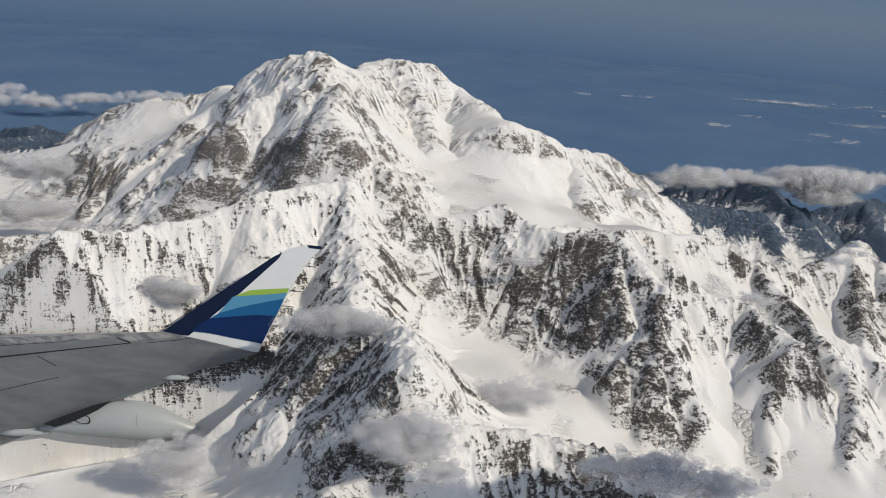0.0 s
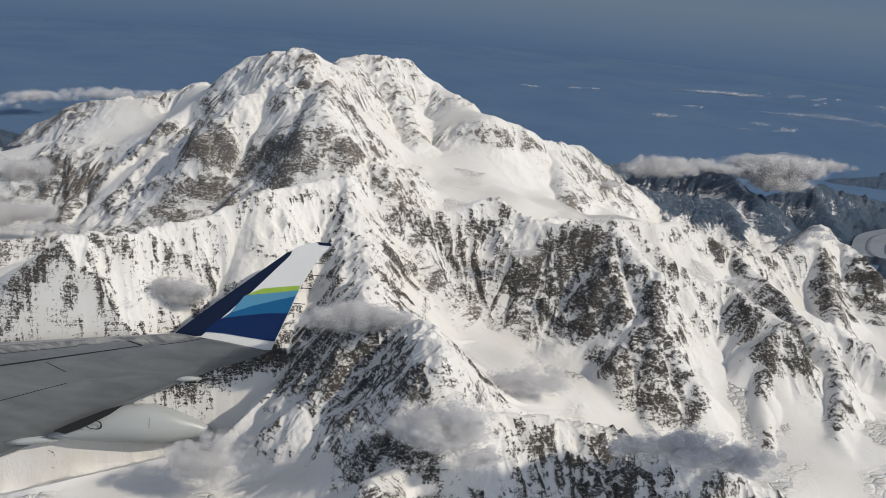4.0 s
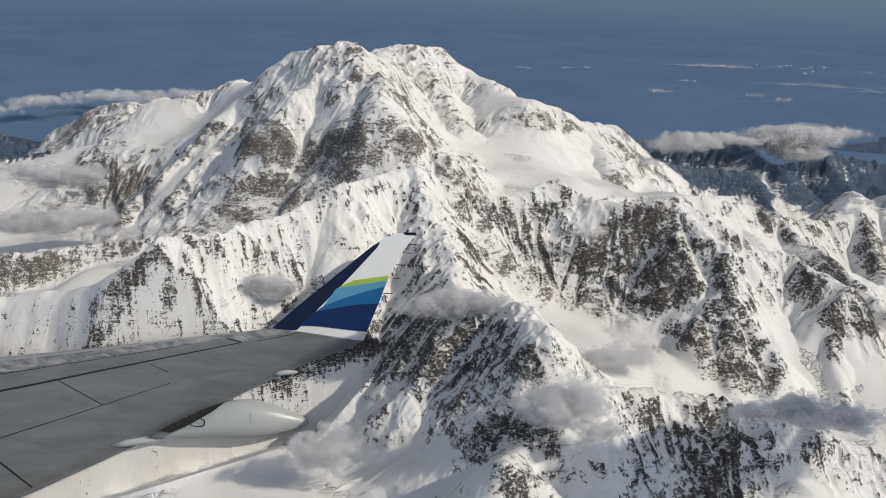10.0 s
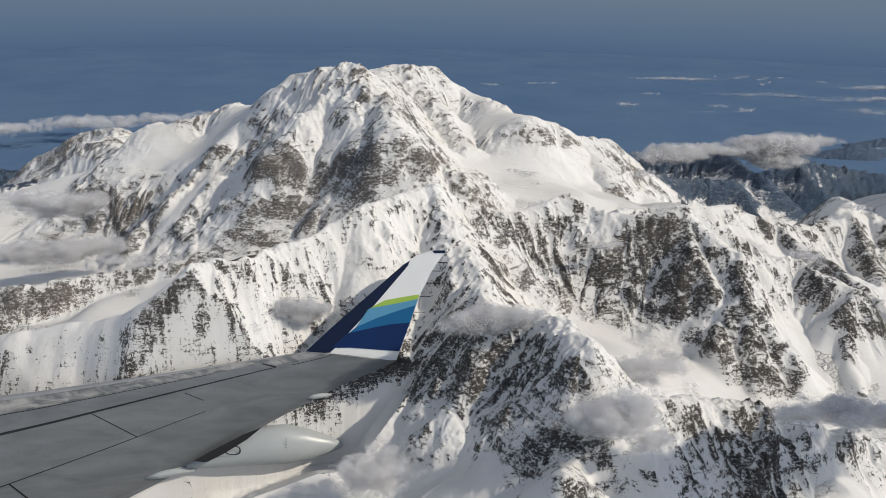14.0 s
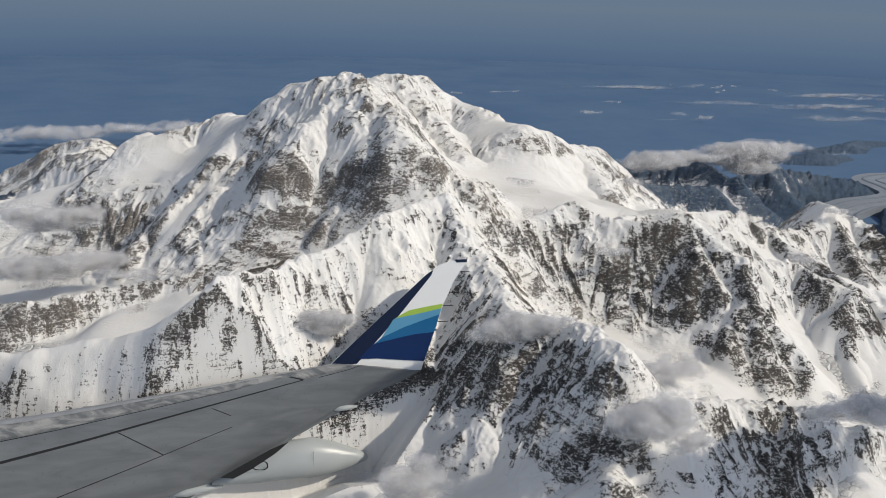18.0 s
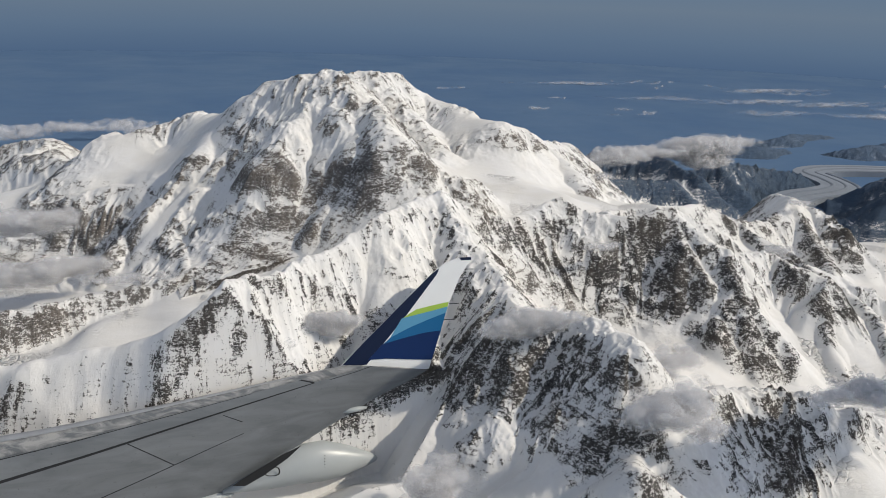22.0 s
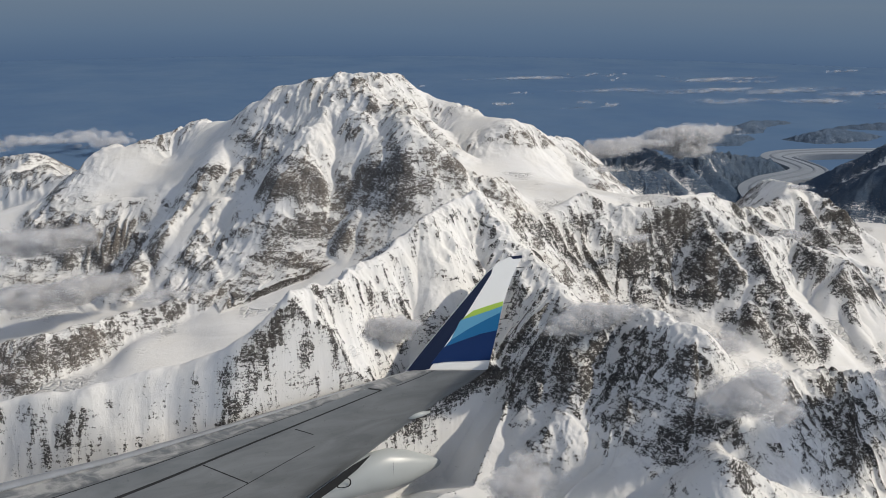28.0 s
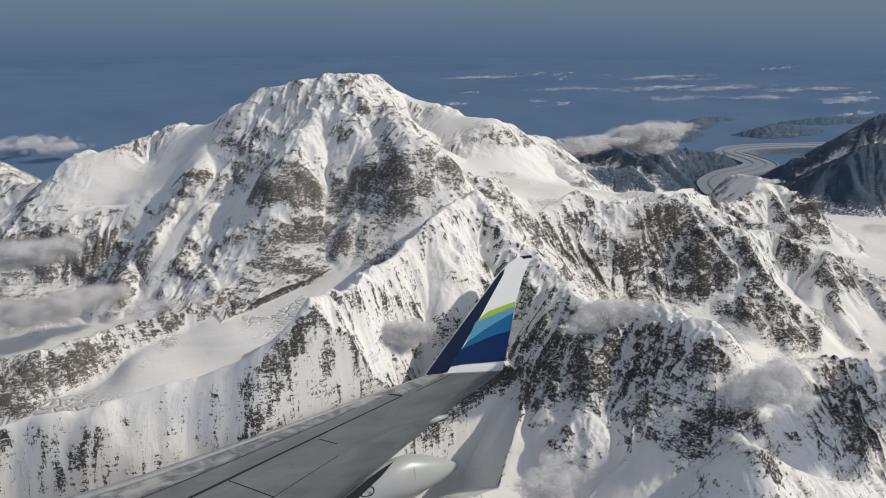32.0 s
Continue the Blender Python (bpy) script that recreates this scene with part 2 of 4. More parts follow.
crest_line("massif", 1.05, (-264, 703, 243), (-250, 696, 241), (-215, 706, 247), (-190, 696, 259), (-168, 672, 269), (-150, 645, 280), (-134, 633, 292), (-112, 610, 299), (-91, 594, 304), (-64, 640, 288), (-58, 716, 288), (-34, 712, 292), (-8, 723, 289), (20, 722, 272), (36, 690, 264), (48, 652, 263), (58, 626, 265), (85, 634, 253), (119, 648, 235))
crest_line("massif", 1.25, (-91, 594, 304), (-94, 577, 291), (-91, 552, 280), (-86, 527, 266), (-79, 511, 251), (-72, 500, 240))
crest_line("massif", 1.25, (-88, 580, 296), (-79, 564, 291), (-70, 549, 284), (-69, 508, 273), (-59, 496, 261), (-42, 504, 247), (-28, 484, 241), (-7, 501, 236))
crest_line("massif", 1.25, (-100, 590, 296), (-112, 579, 283), (-133, 561, 270), (-145, 544, 257), (-152, 540, 243), (-155, 527, 230), (-164, 527, 216), (-180, 513, 201), (-191, 507, 192))
crest_line("massif", 0.95, (-150, 632, 272), (-175, 592, 241), (-192, 571, 223), (-216, 555, 201), (-224, 532, 188))
crest_line("massif", 1.15, (-140, 580, 258), (-165, 556, 232), (-174, 546, 218), (-185, 532, 203))
crest_line("massif", 1.25, (-164, 660, 265), (-195, 600, 243), (-209, 593, 227), (-226, 574, 211), (-243, 570, 194), (-253, 554, 187), (-262, 536, 172))
crest_line("massif", 1.3, (-191, 503, 191), (-203, 491, 190), (-230, 488, 183), (-270, 486, 180), (-311, 472, 179), (-360, 496, 166))
crest_line("massif", 0.9, (-264, 706, 244), (-286, 738, 212), (-312, 770, 205), (-340, 830, 212), (-332, 900, 203), (-390, 940, 190), (-440, 960, 160))
crest_line("massif", 1.1, (119, 648, 235), (124, 592, 216), (116, 540, 196))
crest_line("massif", 1.0, (119, 648, 235), (140, 662, 231), (158, 676, 228), (173, 714, 217), (201, 728, 200), (234, 743, 178))
crest_line("massif", 1.1, (-33, 720, 292), (-10, 660, 262), (5, 600, 238))
crest_line("massif", 1.3, (-130, 552, 252), (-140, 532, 236), (-135, 523, 216), (-132, 505, 198))
crest_line("massif", 1.3, (-88, 530, 258), (-105, 522, 236), (-113, 500, 226), (-123, 488, 218), (-128, 476, 204))
crest_line("massif", 1.3, (-215, 616, 220), (-230, 623, 216), (-257, 636, 214), (-286, 643, 205), (-312, 656, 194))
crest_line("massif", 1.3, (-275, 622, 196), (-279, 601, 166), (-290, 590, 152))
crest_line("massif", 1.2, (-216, 555, 201), (-210, 520, 194), (-206, 500, 190))
crest_line("front", 2.4, (-430, 432, 160), (-290, 388, 187), (-228, 375, 197), (-209, 367, 210), (-188, 365, 226), (-170, 377, 223), (-150, 396, 222), (-124, 412, 229), (-98, 421, 237))
crest_line("front", 1.5, (-98, 421, 237), (-73, 447, 238), (-49, 458, 242), (-30, 462, 230), (-14, 466, 220), (15, 474, 218), (50, 480, 226), (66, 468, 218), (81, 459, 217), (100, 452, 220), (121, 446, 226), (140, 440, 216), (158, 430, 207), (178, 429, 192), (200, 430, 189))
crest_line("front", 1.5, (81, 462, 216), (95, 486, 213), (120, 490, 213), (131, 480, 216), (145, 500, 211), (170, 502, 209), (201, 514, 206), (220, 512, 196), (241, 517, 187))
crest_line("front", 1.15, (-49, 458, 242), (-40, 410, 215), (-29, 348, 196), (-10, 342, 199), (-1, 299, 204), (15, 284, 184), (40, 272, 162), (70, 258, 138))
crest_line("front", 1.2, (-29, 348, 196), (-62, 318, 160))
crest_line("front", 1.2, (-1, 299, 204), (-20, 264, 166), (-30, 241, 174), (-50, 212, 148))
crest_line("front", 1.2, (-30, 241, 174), (5, 232, 152), (60, 225, 130))
crest_line("front", 1.2, (15, 284, 184), (45, 288, 176), (75, 290, 169), (105, 288, 161), (140, 284, 150), (180, 276, 136))
crest_line("front", 1.6, (50, 480, 225), (41, 467, 199), (43, 449, 181), (45, 428, 164))
crest_line("front", 1.6, (81, 459, 216), (80, 445, 197), (78, 426, 180), (80, 409, 161))
crest_line("front", 1.6, (-14, 466, 219), (-14, 447, 193), (5, 440, 185), (13, 436, 176))
crest_line("front", 1.35, (121, 446, 225), (117, 422, 207), (118, 400, 192), (122, 388, 176), (110, 366, 167), (103, 358, 151))
crest_line("front", 1.35, (121, 446, 225), (139, 410, 203), (133, 385, 188), (131, 364, 170), (135, 342, 143))
crest_line("front", 1.35, (133, 385, 188), (153, 355, 160), (156, 345, 146))
crest_line("front", 1.35, (200, 430, 189), (218, 392, 182), (205, 384, 174), (198, 361, 156), (188, 336, 138))
crest_line("front", 1.5, (158, 428, 205), (169, 417, 183), (184, 412, 162))
crest_line("front", 1.2, (255, 455, 172), (300, 430, 152), (330, 380, 132))
crest_line("front", 1.2, (241, 517, 187), (255, 455, 173), (257, 400, 162), (249, 372, 157), (229, 334, 142), (236, 306, 118))
crest_line("front", 2.0, (-98, 421, 237), (-100, 398, 200), (-98, 386, 165))
crest_line("right", 1.15, (241, 517, 186), (285, 530, 179), (327, 546, 193), (344, 562, 191), (378, 618, 178), (410, 670, 145))
crest_line("right", 1.2, (327, 546, 193), (318, 500, 166), (300, 452, 150))
crest_line("right", 1.3, (344, 562, 190), (363, 514, 174), (385, 490, 150), (410, 470, 118))
crest_line("far", 0.9, (234, 743, 176), (290, 762, 163), (352, 757, 163), (360, 690, 120))
crest_line("far", 0.9, (320, 900, 166), (390, 850, 172), (394, 761, 161), (412, 705, 112))
crest_line("far", 0.9, (390, 850, 172), (470, 860, 130), (505, 835, 100))
crest_line("far", 0.8, (234, 743, 176), (240, 900, 150), (300, 1050, 128), (420, 1150, 112))
crest_line("far", 0.8, (520, 960, 120), (600, 950, 150), (700, 960, 132), (820, 980, 100))
crest_line("far", 0.8, (760, 868, 112), (790, 850, 140), (806, 820, 164), (836, 770, 198), (860, 720, 204), (930, 690, 196))
crest_line("far", 0.9, (836, 770, 198), (780, 765, 150), (740, 775, 108))
crest_line("far", 0.9, (575, 672, 104), (612, 682, 140), (655, 688, 176), (730, 650, 184))
crest_line("far", 0.9, (655, 688, 176), (625, 640, 138), (600, 600, 100))
crest_line("hill", 0.55, (1060, 1215, 82), (1110, 1190, 97), (1160, 1195, 102), (1215, 1180, 94), (1290, 1180, 82))
crest_line("hill", 0.5, (800, 1250, 84), (900, 1240, 96), (990, 1260, 84))
crest_line("hill", 0.5, (960, 1330, 84), (1060, 1340, 94), (1140, 1390, 90), (1250, 1400, 82))
crest_line("hill", 0.5, (1300, 1290, 82), (1400, 1260, 92), (1520, 1240, 88), (1640, 1250, 82))
crest_line("far", 0.8, (-680, 1150, 96), (-600, 1130, 114), (-540, 1125, 108), (-460, 1140, 96))
crest_line("far", 0.8, (-400, 800, 165), (-460, 800, 160), (-520, 850, 140), (-640, 980, 120), (-760, 1040, 110))
crest_line("far", 0.8, (-640, 980, 120), (-560, 1080, 112), (-430, 1150, 100))


def make_segments():
    rng = random.Random(11)
    segs, current = [], [0]

    def line(owner, k, pts, reach, width=0.0, flute=0.0):
        shift = rng.uniform(0, 900)
        for a, b in zip(pts, pts[1:]):
            segs.append((current[0], k, a, b, reach, width, flute, shift))
            shift += math.hypot(b[0] - a[0], b[1] - a[1])

    def spur(owner, k, p, way, length, drop, depth):
        pts, ang = [p], math.atan2(way[1], way[0])
        n = 3
        for i in range(1, n + 1):
            ang += rng.uniform(-0.28, 0.28)
            q = pts[-1]
            f = i / n
            pts.append((q[0] + math.cos(ang) * length / n, q[1] + math.sin(ang) * length / n, p[2] - drop * (0.75 * f + 0.25 * f * f)))
        line(owner, k, pts, 5 + 0.6 * drop, 0.0, 5.0 if depth else 0.0)
        if depth > 0:
            for i in (1, 2):
                for side in (-1, 1):
                    a = ang + side * rng.uniform(0.6, 1.1)
                    q = pts[i]
                    spur(owner, k * 1.1, (q[0], q[1], q[2] - 0.6), (math.cos(a), math.sin(a)), length * rng.uniform(0.3, 0.5), drop * rng.uniform(0.42, 0.6), depth - 1)

    for number, (owner, k, pts) in enumerate(RIDGES):
        current[0] = number
        line(owner, k, pts, 95 if owner in ('far', 'hill') else 110, {'massif': 9.0, 'front': 5.0, 'right': 4.0}.get(owner, 1.2), {'massif': 7.0}.get(owner, 11.0))
        carry = 6.0
        for a, b in zip(pts, pts[1:]):
            run = math.hypot(b[0] - a[0], b[1] - a[1])
            nx, ny = -(b[1] - a[1]) / run, (b[0] - a[0]) / run
            step = {"massif": 12.0, "front": 12.0, "right": 12.0}.get(owner, 26.0)
            while carry < run:
                f = carry / run
                p = (a[0] + (b[0] - a[0]) * f, a[1] + (b[1] - a[1]) * f, a[2] + (b[2] - a[2]) * f - (6.0 if owner == 'massif' else 2.5))
                relief = p[2] - float(floor_level(np.array(p[0]), np.array(p[1])))
                if relief > 10:
                    for side in (-1, 1):
                        turn = rng.uniform(-0.45, 0.45)
                        wx, wy = nx * side, ny * side
                        way = (wx * math.cos(turn) - wy * math.sin(turn), wx * math.sin(turn) + wy * math.cos(turn))
                        drop = relief * rng.uniform(*{"massif": (0.15, 0.45), "front": (0.2, 0.55)}.get(owner, (0.55, 0.95)))
                        spur(owner, k * 1.15, p, way, drop * rng.uniform(0.85, 1.15) / (k * 0.85), drop, 1)
                carry += step * rng.uniform(0.7, 1.4)
            carry -= run
    return segs


# Smooth snow basins (x, y, half length, half width, turn) and the line of the valley glacier.
BASINS = [(-232, 662, 70, 22, -0.75), (-185, 668, 50, 24, 0.3), (35, 575, 50, 28, 0.0), (-218, 562, 34, 9, 0.7), (-330, 850, 40, 25, 1.5), (-160, 458, 42, 15, 0.3), (45, 640, 40, 26, -0.2)]
COURSE = [(592, 800), (608, 835), (640, 880), (700, 908), (765, 922), (822, 950), (850, 1005), (862, 1052), (915, 1072), (1020, 1046), (1180, 988), (1350, 930)]


# Where bare rock shows (x, y, z, radius), face by face, and where the snow lies thick.
ROCK, SNOW = [], []
ROCK += [(-155, 600, 262, 15), (-169, 614, 258, 10), (-196, 722, 247, 12), (-231, 696, 242, 13), (-262, 685, 230, 10), (-298, 710, 213, 13), (-334, 771, 197, 9), (-86, 580, 297, 8), (-88, 553, 282, 8), (-87, 515, 264, 17), (-90, 496, 251, 16), (18, 693, 256, 12), (-105, 547, 270, 6), (-54, 485, 254, 14), (5, 560, 225, 10), (18, 610, 234, 9), (52, 598, 242, 8), (161, 641, 207, 14), (123, 565, 205, 14), (200, 645, 185, 12)]  # massif top
SNOW += [(-113, 561, 270, 21), (-128, 544, 258, 16), (-102, 529, 258, 10), (-206, 674, 235, 24), (-231, 654, 220, 26), (-254, 664, 217, 15), (-130, 593, 281, 17), (-150, 618, 276, 17), (41, 575, 225, 27), (36, 524, 220, 28), (32, 618, 244, 20), (56, 517, 220, 20)]  # massif top
ROCK += [(-177, 577, 232, 17), (-168, 539, 236, 14), (-138, 520, 234, 21), (-138, 505, 215, 22), (-114, 494, 223, 24), (-98, 484, 235, 17), (-143, 543, 257, 10), (-166, 501, 207, 19), (-155, 478, 196, 18), (-131, 465, 199, 11), (-119, 467, 205, 13), (-186, 492, 193, 13), (-202, 482, 184, 18), (-229, 484, 180, 15), (-216, 630, 226, 11), (-227, 601, 210, 10), (-241, 627, 214, 9), (-261, 655, 209, 9), (-219, 542, 197, 20), (-208, 516, 192, 9)]  # massif face
SNOW += [(-192, 560, 217, 16), (-213, 568, 211, 15), (-191, 523, 204, 9), (-197, 550, 206, 10), (-199, 501, 190, 7), (-152, 496, 206, 9), (-157, 519, 227, 6)]  # massif face
ROCK += [(-250, 577, 190, 23), (-277, 601, 177, 30), (-307, 622, 174, 24), (-297, 595, 165, 23), (-323, 609, 163, 24), (-333, 688, 189, 18), (-314, 648, 189, 15), (-259, 548, 184, 16), (-300, 468, 177, 23), (-271, 479, 174, 24), (-317, 476, 176, 19), (-312, 455, 165, 22), (-287, 453, 161, 8), (-230, 479, 175, 18), (-257, 448, 172, 11)]  # massif left
SNOW += [(-273, 633, 206, 12), (-138, 466, 196, 11), (-154, 462, 189, 10), (-195, 448, 178, 13), (-228, 441, 173, 12), (-256, 425, 168, 12), (-177, 454, 182, 9)]  # massif left
ROCK += [(-114, 392, 191, 12), (-125, 395, 205, 9), (-55, 438, 227, 6), (-50, 424, 224, 9), (-41, 415, 218, 6), (-5, 461, 212, 10), (0, 452, 202, 12), (39, 464, 206, 8), (54, 466, 213, 7), (21, 456, 198, 10), (96, 437, 204, 21), (112, 431, 207, 14), (83, 437, 196, 13), (105, 420, 191, 16), (226, 504, 186, 12), (125, 412, 200, 10), (133, 397, 195, 12)]  # front crest
SNOW += [(-121, 410, 226, 8), (-90, 436, 236, 9), (-56, 453, 239, 12), (-36, 447, 228, 7), (-45, 418, 220, 9), (26, 494, 217, 9), (158, 519, 203, 17), (176, 499, 205, 12), (71, 456, 212, 9), (324, 541, 188, 9)]  # front crest
ROCK += [(35, 441, 185, 16), (44, 434, 177, 21), (64, 428, 178, 16), (6, 432, 184, 15), (101, 404, 177, 20), (84, 410, 168, 16), (112, 396, 186, 12), (132, 385, 187, 12), (316, 503, 166, 19), (252, 458, 171, 14), (309, 477, 159, 16), (358, 502, 161, 16), (129, 370, 173, 9), (117, 366, 165, 15), (128, 352, 157, 15), (145, 354, 157, 9), (141, 343, 146, 9), (86, 394, 158, 11), (102, 375, 162, 9)]  # front wall
SNOW += [(315, 530, 175, 10), (348, 527, 173, 6), (187, 424, 188, 11)]  # front wall
ROCK += [(40, 422, 166, 12), (54, 427, 172, 16), (66, 409, 162, 12), (99, 406, 177, 16), (101, 376, 162, 9), (96, 432, 196, 16), (127, 371, 173, 15), (134, 351, 156, 18), (120, 365, 165, 11), (139, 341, 144, 10), (152, 348, 155, 7), (147, 367, 169, 11), (239, 504, 180, 15), (246, 470, 172, 18), (248, 446, 166, 13), (326, 527, 181, 17), (343, 504, 154, 22), (193, 408, 173, 14), (205, 375, 167, 10), (202, 406, 182, 12), (204, 339, 137, 11), (230, 343, 143, 15)]  # front right
ROCK += [(227, 357, 149, 10), (179, 326, 131, 8), (233, 382, 165, 11), (257, 383, 158, 12), (201, 321, 132, 6)]  # front right
SNOW += [(84, 386, 156, 15), (46, 363, 159, 16), (61, 335, 155, 17), (177, 387, 156, 16), (165, 341, 142, 16), (101, 287, 165, 13)]  # front right
ROCK += [(352, 494, 149, 15), (356, 522, 175, 10)]  # right low
SNOW += [(193, 375, 159, 5), (291, 526, 170, 9), (269, 449, 166, 11), (280, 435, 156, 13), (219, 364, 155, 11), (263, 364, 146, 13), (191, 300, 130, 16), (145, 313, 136, 17), (36, 428, 171, 8), (114, 386, 179, 6), (125, 409, 196, 7), (103, 356, 155, 7), (167, 411, 186, 6), (185, 360, 146, 7)]  # right low
ROCK += [(-66, 361, 169, 20), (-84, 368, 169, 16), (-63, 341, 165, 19), (-38, 350, 176, 16), (-41, 320, 171, 15), (-77, 352, 155, 13), (-21, 332, 187, 12), (-23, 306, 187, 14), (-26, 288, 178, 16), (-12, 286, 191, 8), (-32, 271, 164, 16), (-44, 297, 164, 14), (-10, 266, 170, 10), (-20, 241, 168, 10), (-34, 233, 167, 10), (43, 274, 164, 15), (78, 275, 155, 18), (69, 259, 146, 17), (31, 253, 153, 11), (95, 265, 143, 16)]  # crag
SNOW += [(-6, 302, 201, 7), (-5, 283, 194, 6), (-10, 329, 200, 6), (83, 334, 149, 10), (62, 285, 167, 8)]  # crag
ROCK += [(202, 383, 170, 12), (193, 374, 158, 10), (195, 359, 154, 12), (222, 370, 163, 10), (186, 332, 134, 8)]  # near snow
SNOW += [(-98, 351, 150, 12), (-81, 343, 134, 15), (-75, 297, 140, 14), (-92, 311, 132, 14), (-61, 289, 144, 11), (-38, 250, 163, 5), (-12, 258, 161, 4), (-36, 286, 167, 6), (180, 379, 153, 9), (182, 366, 149, 12), (166, 342, 142, 15), (119, 379, 175, 9), (103, 382, 168, 7), (207, 350, 143, 12)]  # near snow
ROCK += [(-108, 296, 138, 9), (-122, 284, 138, 9), (-140, 280, 138, 10), (-155, 270, 136, 10)]  # rock in the near ice
SNOW += [(-120, 398, 208, 26), (-95, 405, 216, 24), (-145, 385, 204, 28), (-72, 430, 220, 20), (-170, 365, 200, 26), (-150, 350, 200, 30), (-215, 350, 190, 40), (-260, 365, 180, 50), (-330, 385, 165, 60), (322, 548, 180, 18), (350, 585, 180, 16)]  # near ridge and right peak
# The same on the far hills: x, y, radius, amount.
FAR_ROCK = [(615, 655, 45, 0.9), (660, 640, 45, 0.8), (1160, 1195, 60, -0.25)]


PATCH = 0.40


def build_heights(x, y, r, phi):
    """Height and owner of every grid point: the highest of all the crests' flanks and the valley floor."""
    base = floor_level(x, y) + 1.2 * fbm(x / 60, y / 60, 3, 3)
    wx = x + 5.0 * perlin(x / 38, y / 38, 20) + 3.4 * perlin(x / 14, y / 14, 21)
    wy = y + 5.0 * perlin(x / 38, y / 38, 22) + 3.4 * perlin(x / 14, y / 14, 23)
    h = base - 8.0
    own = np.full(x.shape, len(RIDGES), np.int16)
    along_of, down_of = x * 0.4, y * 1.0
    for owner, k, a, b, reach, width, flute, shift in make_segments():
        cx, cy = (a[0] + b[0]) / 2, (a[1] + b[1]) / 2
        rad = math.hypot(b[0] - a[0], b[1] - a[1]) / 2 + reach + 6
        far = math.hypot(cx + 140, cy + 10)
        i0, i1 = np.searchsorted(r, (far - rad, far + rad))
        at, da = math.atan2(cx + 140, cy + 10), math.asin(min(1.0, rad / far))
        j0, j1 = np.searchsorted(phi, (at - da, at + da))
        if i0 >= i1 or j0 >= j1:
            continue
        sel = (slice(i0, i1), slice(j0, j1))
        px, py, bs = wx[sel], wy[sel], base[sel]
        dx, dy = b[0] - a[0], b[1] - a[1]
        t = np.clip(((px - a[0]) * dx + (py - a[1]) * dy) / (dx * dx + dy * dy + 1e-9), 0, 1)
        d = np.hypot(px - a[0] - t * dx, py - a[1] - t * dy)
        zr = a[2] + (b[2] - a[2]) * t
        rel = np.maximum(zr - bs, 3.0) + 8.0
        w = width if width else 0.7
        u = k * (np.sqrt(d * d + w * w) - w * 0.85) / rel
        z = zr - rel * (1 - np.exp(-(u + 0.9 * u * u)))
        if flute:
            along = (t * math.hypot(dx, dy) + shift) / flute
            z = z + np.clip((d - 3.0) / 16.0, 0, 1) * np.minimum(rel / 40.0, 1.0) * flute * 0.36 * min(1.0, 1.5 / k) * (fbm(along, d / (flute * 5.5) + shift, 2, 60, True) - 0.5)
        cur = h[sel]
        up = z > cur
        h[sel] = np.where(up, z, cur)
        own[sel][up] = owner
        along_of[sel][up] = (t * math.hypot(dx, dy) + shift)[up] + 0.35 * d[up] * math.sin(shift)
        down_of[sel][up] = d[up]
    lift = np.clip((h - base) / 14.0, 0, 1)
    soft = 5.0
    e = np.clip(0.5 + 0.5 * (h - base) / soft, 0, 1)
    out = base * (1 - e) + h * e + soft * e * (1 - e) * 0.5
    own = np.where(h > base, own, len(RIDGES))
    rough = fbm(x / 17, y / 17, 5, 40, True)
    broken = np.clip(0.6 + 1.6 * fbm(x / 75, y / 75, 2, 44), 0.2, 1.15) + 0.5 * np.exp(-((x + 190) ** 2 + (y - 365) ** 2) / 3600) + 1.3 * np.exp(-((x - 115) ** 2 + (y - 258) ** 2) / 4200)
    out = out + lift * broken * (rough - 0.6) * 2.8
    # a steep wall falls from the knoll of the near ridge down to the ice
    grain = (3.0 * (1.2 - np.clip(rough, 0, 1.2)) + 7.0 * np.clip((x + 200) / 70, 0.12, 1) * np.abs(fbm(x / 9, y / 60, 3, 52))) * lift
    wall = 154.8 + (-0.1079 * (x + 113.7) + 0.9899 * (y - 359.5) - 3.5) / 0.092 + np.clip(x + 85, 0, 60) * 6 - grain
    upper = 172.8 + (-0.137 * (x + 112.9) + 0.9493 * (y - 361.3) - 3.5) / 0.2829 + np.clip(x + 70, 0, 60) * 3 + np.clip(-150 - x, 0, 60) * 4 - grain * 0.5
    wall = np.minimum(wall, np.maximum(upper, 170))
    foot = 109 + np.clip(x + 113, 0, 60) * 1.3 - np.clip(-130 - x, 0, 200) * 0.3 + np.clip(352 - y, 0, 400) * 0.62
    plastered = np.where(x < -30, np.clip((out - np.maximum(wall, foot)) / 4.0, 0, 1), 0.0)
    out = np.where(x < -30, np.minimum(out, np.maximum(wall, foot)), out)
    out = out + 0.5 * lift * fbm(x / 4.5, y / 4.5, 3, 70)
    out = out + 0.85 * lift * np.clip(broken, 0.2, 1.2) * (fbm(x / 7.5, y / 7.5, 3, 76, True) - 0.7)

    def blur(a, n):
        for ax in (0, 1):
            c = np.cumsum(np.concatenate([np.repeat(np.take(a, [0], ax), n + 1, ax), a, np.repeat(np.take(a, [-1], ax), n, ax)], ax), axis=ax)
            lead = np.take(c, range(2 * n + 1, c.shape[ax]), ax)
            a = (lead - np.take(c, range(0, c.shape[ax] - 2 * n - 1), ax)) / (2 * n + 1)
        return a

    # the trough of the valley glacier
    near = np.full(x.shape, 1e6)
